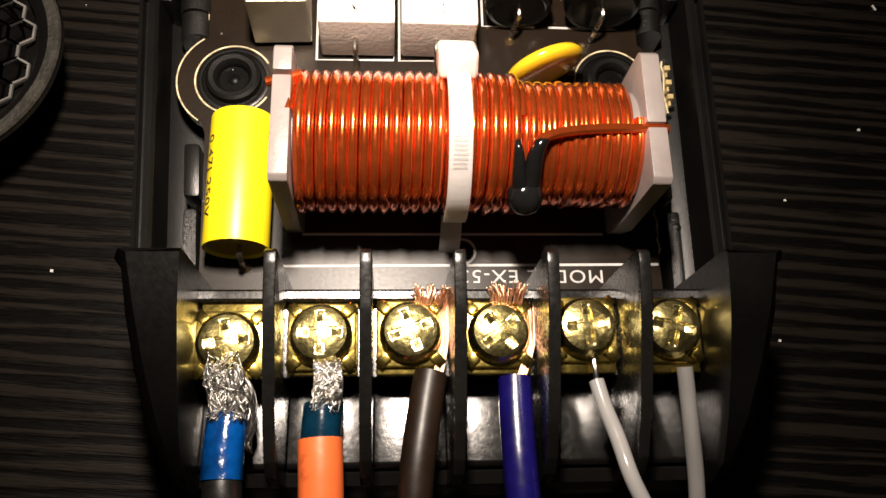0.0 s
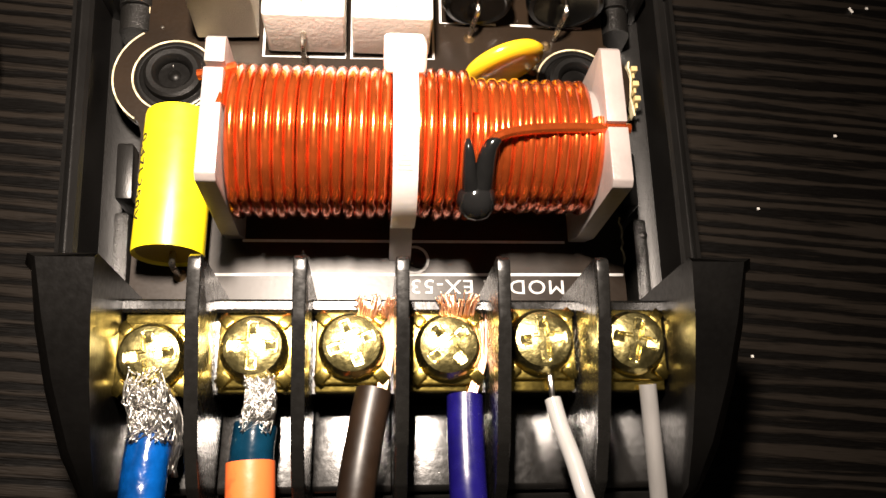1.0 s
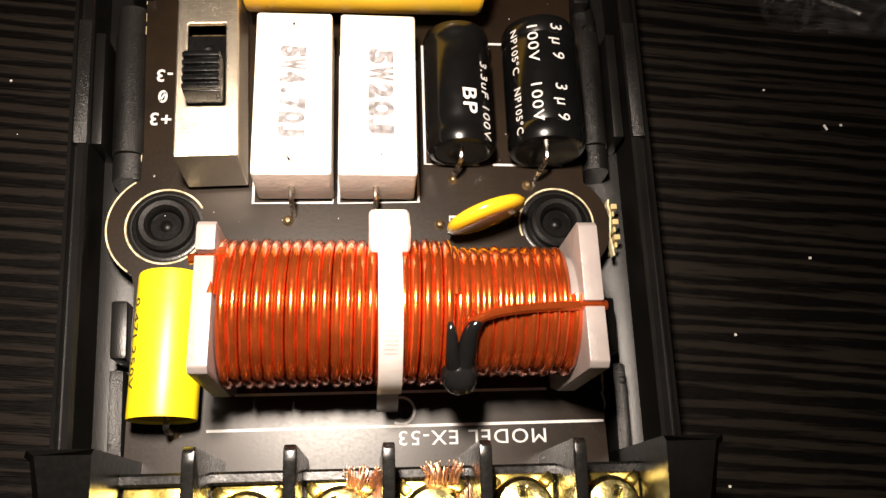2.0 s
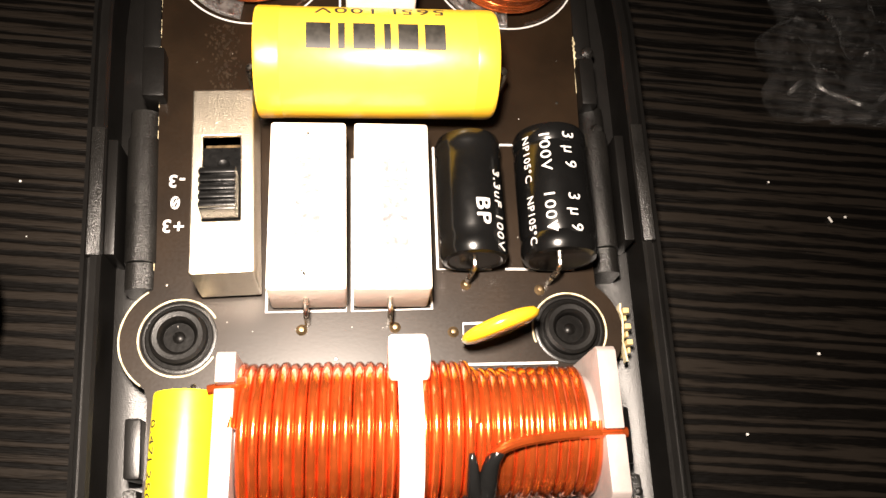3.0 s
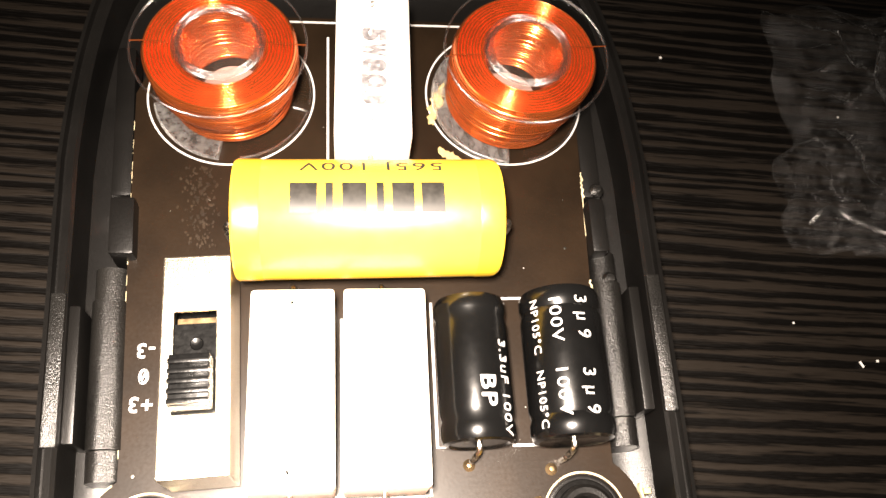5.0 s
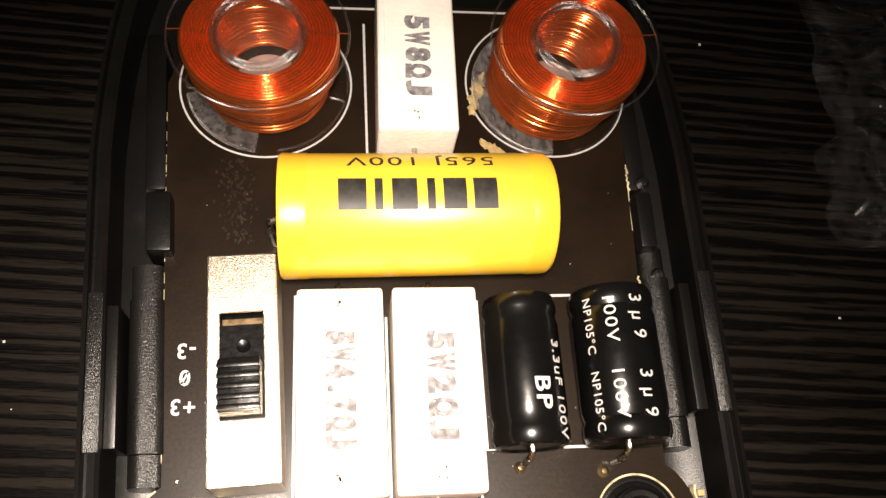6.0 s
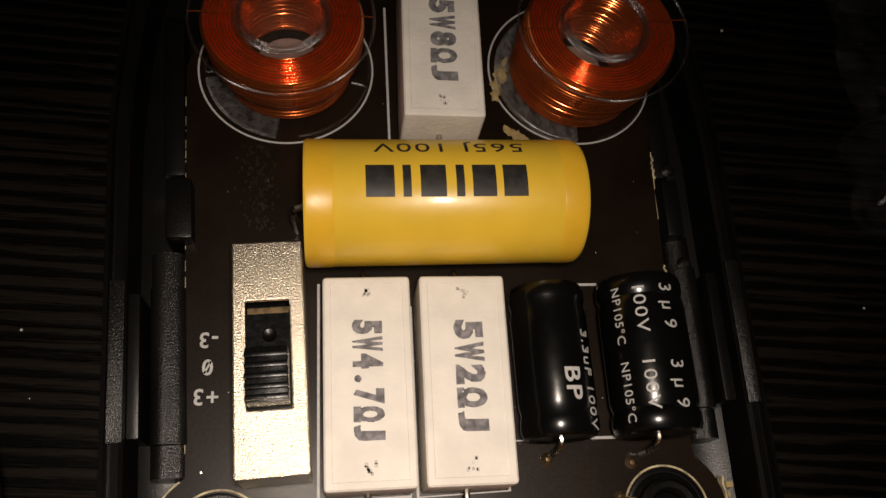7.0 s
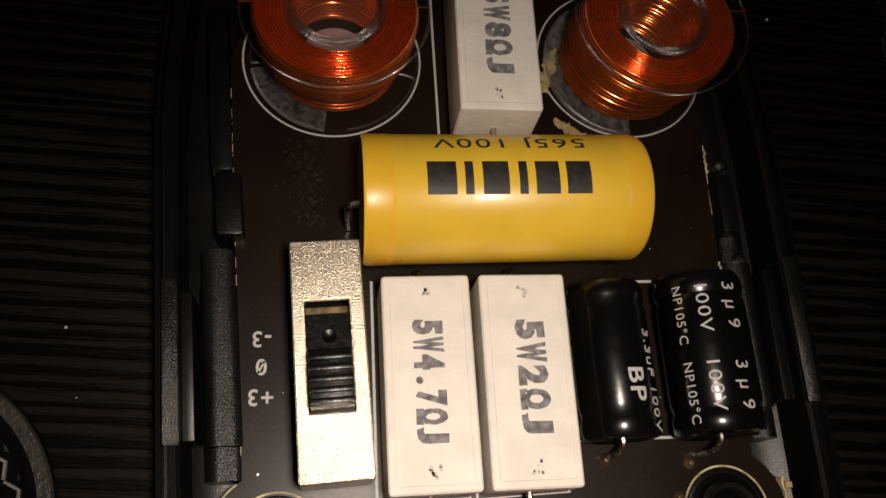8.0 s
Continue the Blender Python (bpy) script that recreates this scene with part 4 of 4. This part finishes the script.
# ---- cables in the terminals ----
def strands(points, spread, count, mat, radius, parent, seed, fan=None):
    """A frayed wire end: tangled, or, with fan given, straight strands that spread out at the first point."""
    rnd = random.Random(seed)
    bm = bmesh.new()
    for _ in range(count):
        if fan is None:
            o = [Vector((rnd.uniform(-1, 1), rnd.uniform(-0.4, 0.4), rnd.uniform(-0.7, 0.9))) * spread for _ in points]
        else:
            u, v = rnd.uniform(-1, 1), rnd.uniform(-0.5, 0.5)
            o = [Vector((u * spread, 0, v * spread * 0.5)) for _ in points]
            o[0] += Vector((u * fan + rnd.uniform(-0.02, 0.02), rnd.uniform(-0.08, 0.08), rnd.uniform(-0.04, 0.06)))
        bm = tube([Vector(p) + q for p, q in zip(points, o)], radius, 5, bm, steps=4)
    part("frayed_end", bm, mat, parent, kind="stuff", smooth=100)


def cable(label, pieces, at):
    ob = thing("speaker_cable", at, label, "cable", "cables in the terminals")
    off = Vector(at)
    for name, pts, r, mat in pieces:
        part(name, tube([Vector(p) - off for p in pts], r, 18), mat, ob)
    return ob


def local(ob, pts):
    o = ob.matrix_world.translation / CM
    return [Vector(p) - o for p in pts]


def run(pts, drift=0.0, tail_r=0.2):
    x, y, z = pts[-1]
    floor = TABLE + tail_r
    return pts + [(x + drift, -3.3, max(floor, z - 0.5)), (x + 2 * drift, -4.4, floor), (x + 4 * drift, -7.0, floor), (x + 6 * drift, -11.0, floor)]


c1 = cable("charcoal cable with blue tape and frayed tinned braid", [
    ("tape", [(-2.4, -1.5, 0.72), (-2.42, -1.85, 0.76), (-2.42, -2.2, 0.78)], 0.215, M_blue_tape),
    ("jacket", run([(-2.42, -2.12, 0.77), (-2.4, -2.4, 0.77), (-2.38, -2.75, 0.66)], -0.02, 0.2), 0.2, M_charcoal)], (-2.4, -1.5, 0.78))
strands(local(c1, [(-2.45, -1.0, 0.92), (-2.42, -1.2, 0.88), (-2.38, -1.38, 0.82), (-2.38, -1.55, 0.8)]), 0.2, 330, M_braid, 0.006, c1, 3)
strands(local(c1, [(-2.3, -1.1, 0.85), (-2.2, -1.3, 0.8), (-2.18, -1.6, 0.7), (-2.22, -1.9, 0.6)]), 0.07, 60, M_braid, 0.006, c1, 4)
c2 = cable("orange cable with teal tape and a tinned braid end", [
    ("tape", [(-1.4, -1.45, 0.8), (-1.42, -1.65, 0.81), (-1.42, -1.85, 0.81)], 0.21, M_teal_tape),
    ("jacket", run([(-1.43, -1.8, 0.8), (-1.41, -2.2, 0.8), (-1.4, -2.75, 0.7)], 0.0, 0.235), 0.235, M_orange)], (-1.4, -1.45, 0.86))
strands(local(c2, [(-1.36, -1.05, 0.9), (-1.35, -1.2, 0.92), (-1.36, -1.35, 0.9), (-1.38, -1.5, 0.88)]), 0.15, 340, M_braid, 0.006, c2, 5)
c3 = cable("dark brown cable with bare copper strands", [
    ("jacket", run([(-0.26, -1.12, 0.74), (-0.33, -1.5, 0.79), (-0.42, -2.1, 0.84), (-0.47, -2.75, 0.72)], -0.05, 0.185), 0.185, M_brown)], (-0.26, -1.12, 0.82))
strands(local(c3, [(-0.1, -0.26, 0.93), (-0.11, -0.4, 0.86), (-0.12, -0.8, 0.84), (-0.2, -1.2, 0.84)]), 0.05, 26, M_bare_copper, 0.007, c3, 6, fan=0.05)
strands(local(c3, [(-0.24, -0.23, 0.91), (-0.25, -0.3, 0.9), (-0.28, -0.4, 0.86)]), 0.17, 60, M_bare_copper, 0.007, c3, 7, fan=0.05)
c4 = cable("deep blue-violet cable with bare copper strands", [
    ("jacket", run([(0.66, -1.18, 0.74), (0.65, -1.6, 0.79), (0.66, -2.2, 0.83), (0.7, -2.75, 0.72)], 0.03, 0.185), 0.185, M_violet)], (0.66, -1.18, 0.82))
strands(local(c4, [(0.6, -0.2, 0.92), (0.6, -0.28, 0.9), (0.58, -0.38, 0.86)]), 0.19, 64, M_bare_copper, 0.007, c4, 8, fan=0.05)
strands(local(c4, [(0.84, -0.4, 0.84), (0.84, -0.8, 0.84), (0.75, -1.1, 0.84), (0.68, -1.25, 0.84)]), 0.05, 20, M_bare_copper, 0.007, c4, 9, fan=0.05)
c5 = cable("thin white wire with a tinned end", [
    ("jacket", run([(1.55, -1.22, 0.8), (1.6, -1.5, 0.86), (1.68, -1.85, 0.98), (1.76, -2.25, 1.08), (1.98, -2.73, 0.95)], 0.2, 0.085), 0.085, M_white_wire)], (1.55, -1.22, 0.8))
part("bare_end", tube(local(c5, [(1.52, -0.95, 0.85), (1.53, -1.1, 0.86), (1.55, -1.26, 0.8)]), 0.03, 8), M_braid, c5)
c6 = cable("thin grey wire held by its terminal screw", [
    ("jacket", run([(2.54, -1.08, 0.84), (2.56, -1.4, 0.78), (2.58, -1.75, 0.72), (2.62, -2.3, 0.58), (2.63, -2.75, 0.42)], 0.05, 0.09), 0.09, M_grey_wire)], (2.54, -1.08, 0.84))

# ---- a round loudspeaker beside the case ----
spk = thing("tweeter", (SPK[0], SPK[1], TABLE), "round black tweeter with a hexagonal mesh grille", "loudspeaker")
SR = SPK[3]
SZ = SPK[2] - TABLE
part("flange", lathe([(SR - 0.7, 0), (SR - 0.6, 0), (SR - 0.55, SZ - 0.3), (SR - 0.05, SZ - 0.18), (SR, SZ - 0.1), (SR - 0.05, SZ), (SR - 0.2, SZ - 0.02), (SR - 0.32, SZ - 0.1), (SR - 0.34, SZ - 0.3), (SR - 0.6, SZ - 0.5)], seg=72, closed=True), M_strip, spk)
part("lip", lathe([(SR - 0.17, SZ - 0.01), (SR - 0.16, SZ + 0.01), (SR - 0.03, SZ + 0.012), (SR - 0.01, SZ - 0.02)], seg=72), M_lip, spk, "grained grey-black lip")
part("cone", lathe([(SR - 0.5, SZ - 0.55), (SR * 0.5, SZ - 0.7), (0.0, SZ - 0.75)], seg=48), M_plastic, spk)
grid = bmesh.new()
g = 0.19
for i in range(-14, 15):
    for j in range(-14, 15):
        cx, cy = g * math.sqrt(3) * (i + j / 2), g * 1.5 * j
        if math.hypot(cx, cy) > SR - 0.45:
            continue
        hexa = [(cx + g * math.sin(math.pi / 3 * k), cy + g * math.cos(math.pi / 3 * k)) for k in range(6)]
        grid = band(hexa, 0.032, SZ - 0.16, SZ - 0.12, grid, closed=True)
part("grille", grid, M_mesh, spk, "grey hexagonal steel mesh", smooth=0)

# ---- crumpled bag on the table ----
bag = thing("plastic_bag", (9.2, 9.3, TABLE), "crumpled clear plastic bag lying on the table", "bag")
bm = bmesh.new()
N = 120
grid_v = []
for i in range(N):
    row = []
    for j in range(N):
        u, v = i / (N - 1) * 2 - 1, j / (N - 1) * 2 - 1
        x, y = 2.6 * u + 0.25 * math.sin(3 * v), 2.3 * v + 0.3 * math.sin(2.5 * u)
        x, y = x + 0.5 * noise.noise(Vector((1.1 * x, 1.1 * y, 4))), y + 0.5 * noise.noise(Vector((1.1 * x, 1.1 * y, 9)))
        p = Vector((x, y, 0))
        edge = max(0.0, 1 - max(abs(u), abs(v)) ** 4)
        z = 0.3 * (1 - abs(noise.noise(p * 0.5))) ** 2 + 0.34 * (1 - abs(noise.noise(p * 1.3 + Vector((5, 2, 1))))) ** 7
        z += 0.1 * abs(noise.noise(p * 2.7)) + 0.05 * (1 - abs(noise.noise(p * 4.5 + Vector((1, 7, 3))))) ** 8
        row.append(bm.verts.new((x, y, 0.02 + z * edge)))
    grid_v.append(row)
for i in range(N - 1):
    for j in range(N - 1):
        bm.faces.new([grid_v[i][j], grid_v[i + 1][j], grid_v[i + 1][j + 1], grid_v[i][j + 1]])
film = part("film", bm, M_bag, bag, smooth=60)
film.visible_shadow = False
seal = part("heat_seal", tube([(-2.5 + 0.25 * i, -2.1 + 0.25 * math.sin(0.9 * i), 0.12 + 0.08 * math.sin(1.7 * i)) for i in range(20)], 0.05, 6), M_frost, bag, "wrinkled heat-sealed edge")

# ---- specks on the table ----
bm = bmesh.new()
rnd = random.Random(11)
for _ in range(22):
    x, y = rnd.choice((rnd.uniform(4.2, 10), rnd.uniform(4.2, 8), rnd.uniform(-9, -4.5))), rnd.uniform(-4, 11)
    s = rnd.uniform(0.006, 0.02)
    bm = box(x - s, x + s, y - s, y + s, TABLE, TABLE + s, bm=bm)
bm = joined(bm, turned(box(-0.015, 0.015, -0.05, 0.05, 0, 0.02, 0.005), 25, (7.0, 4.95, TABLE)))
tagged(part("dust_specks", bm, M_dust, None, "pale dust specks scattered on the dark table", kind="stuff"), category="dust")

bm = bmesh.new()
rnd = random.Random(23)
for _ in range(60):
    x, y, d = rnd.uniform(-2.9, 2.6), rnd.uniform(2.4, 9.9), rnd.uniform(0.002, 0.006)
    bm = box(x - d, x + d, y - d * rnd.uniform(0.5, 2), y + d, 0.0, d, bm=bm)
tagged(part("dust_specks", bm, M_dust, None, "fine pale dust on the brown circuit board", kind="stuff"), category="dust")
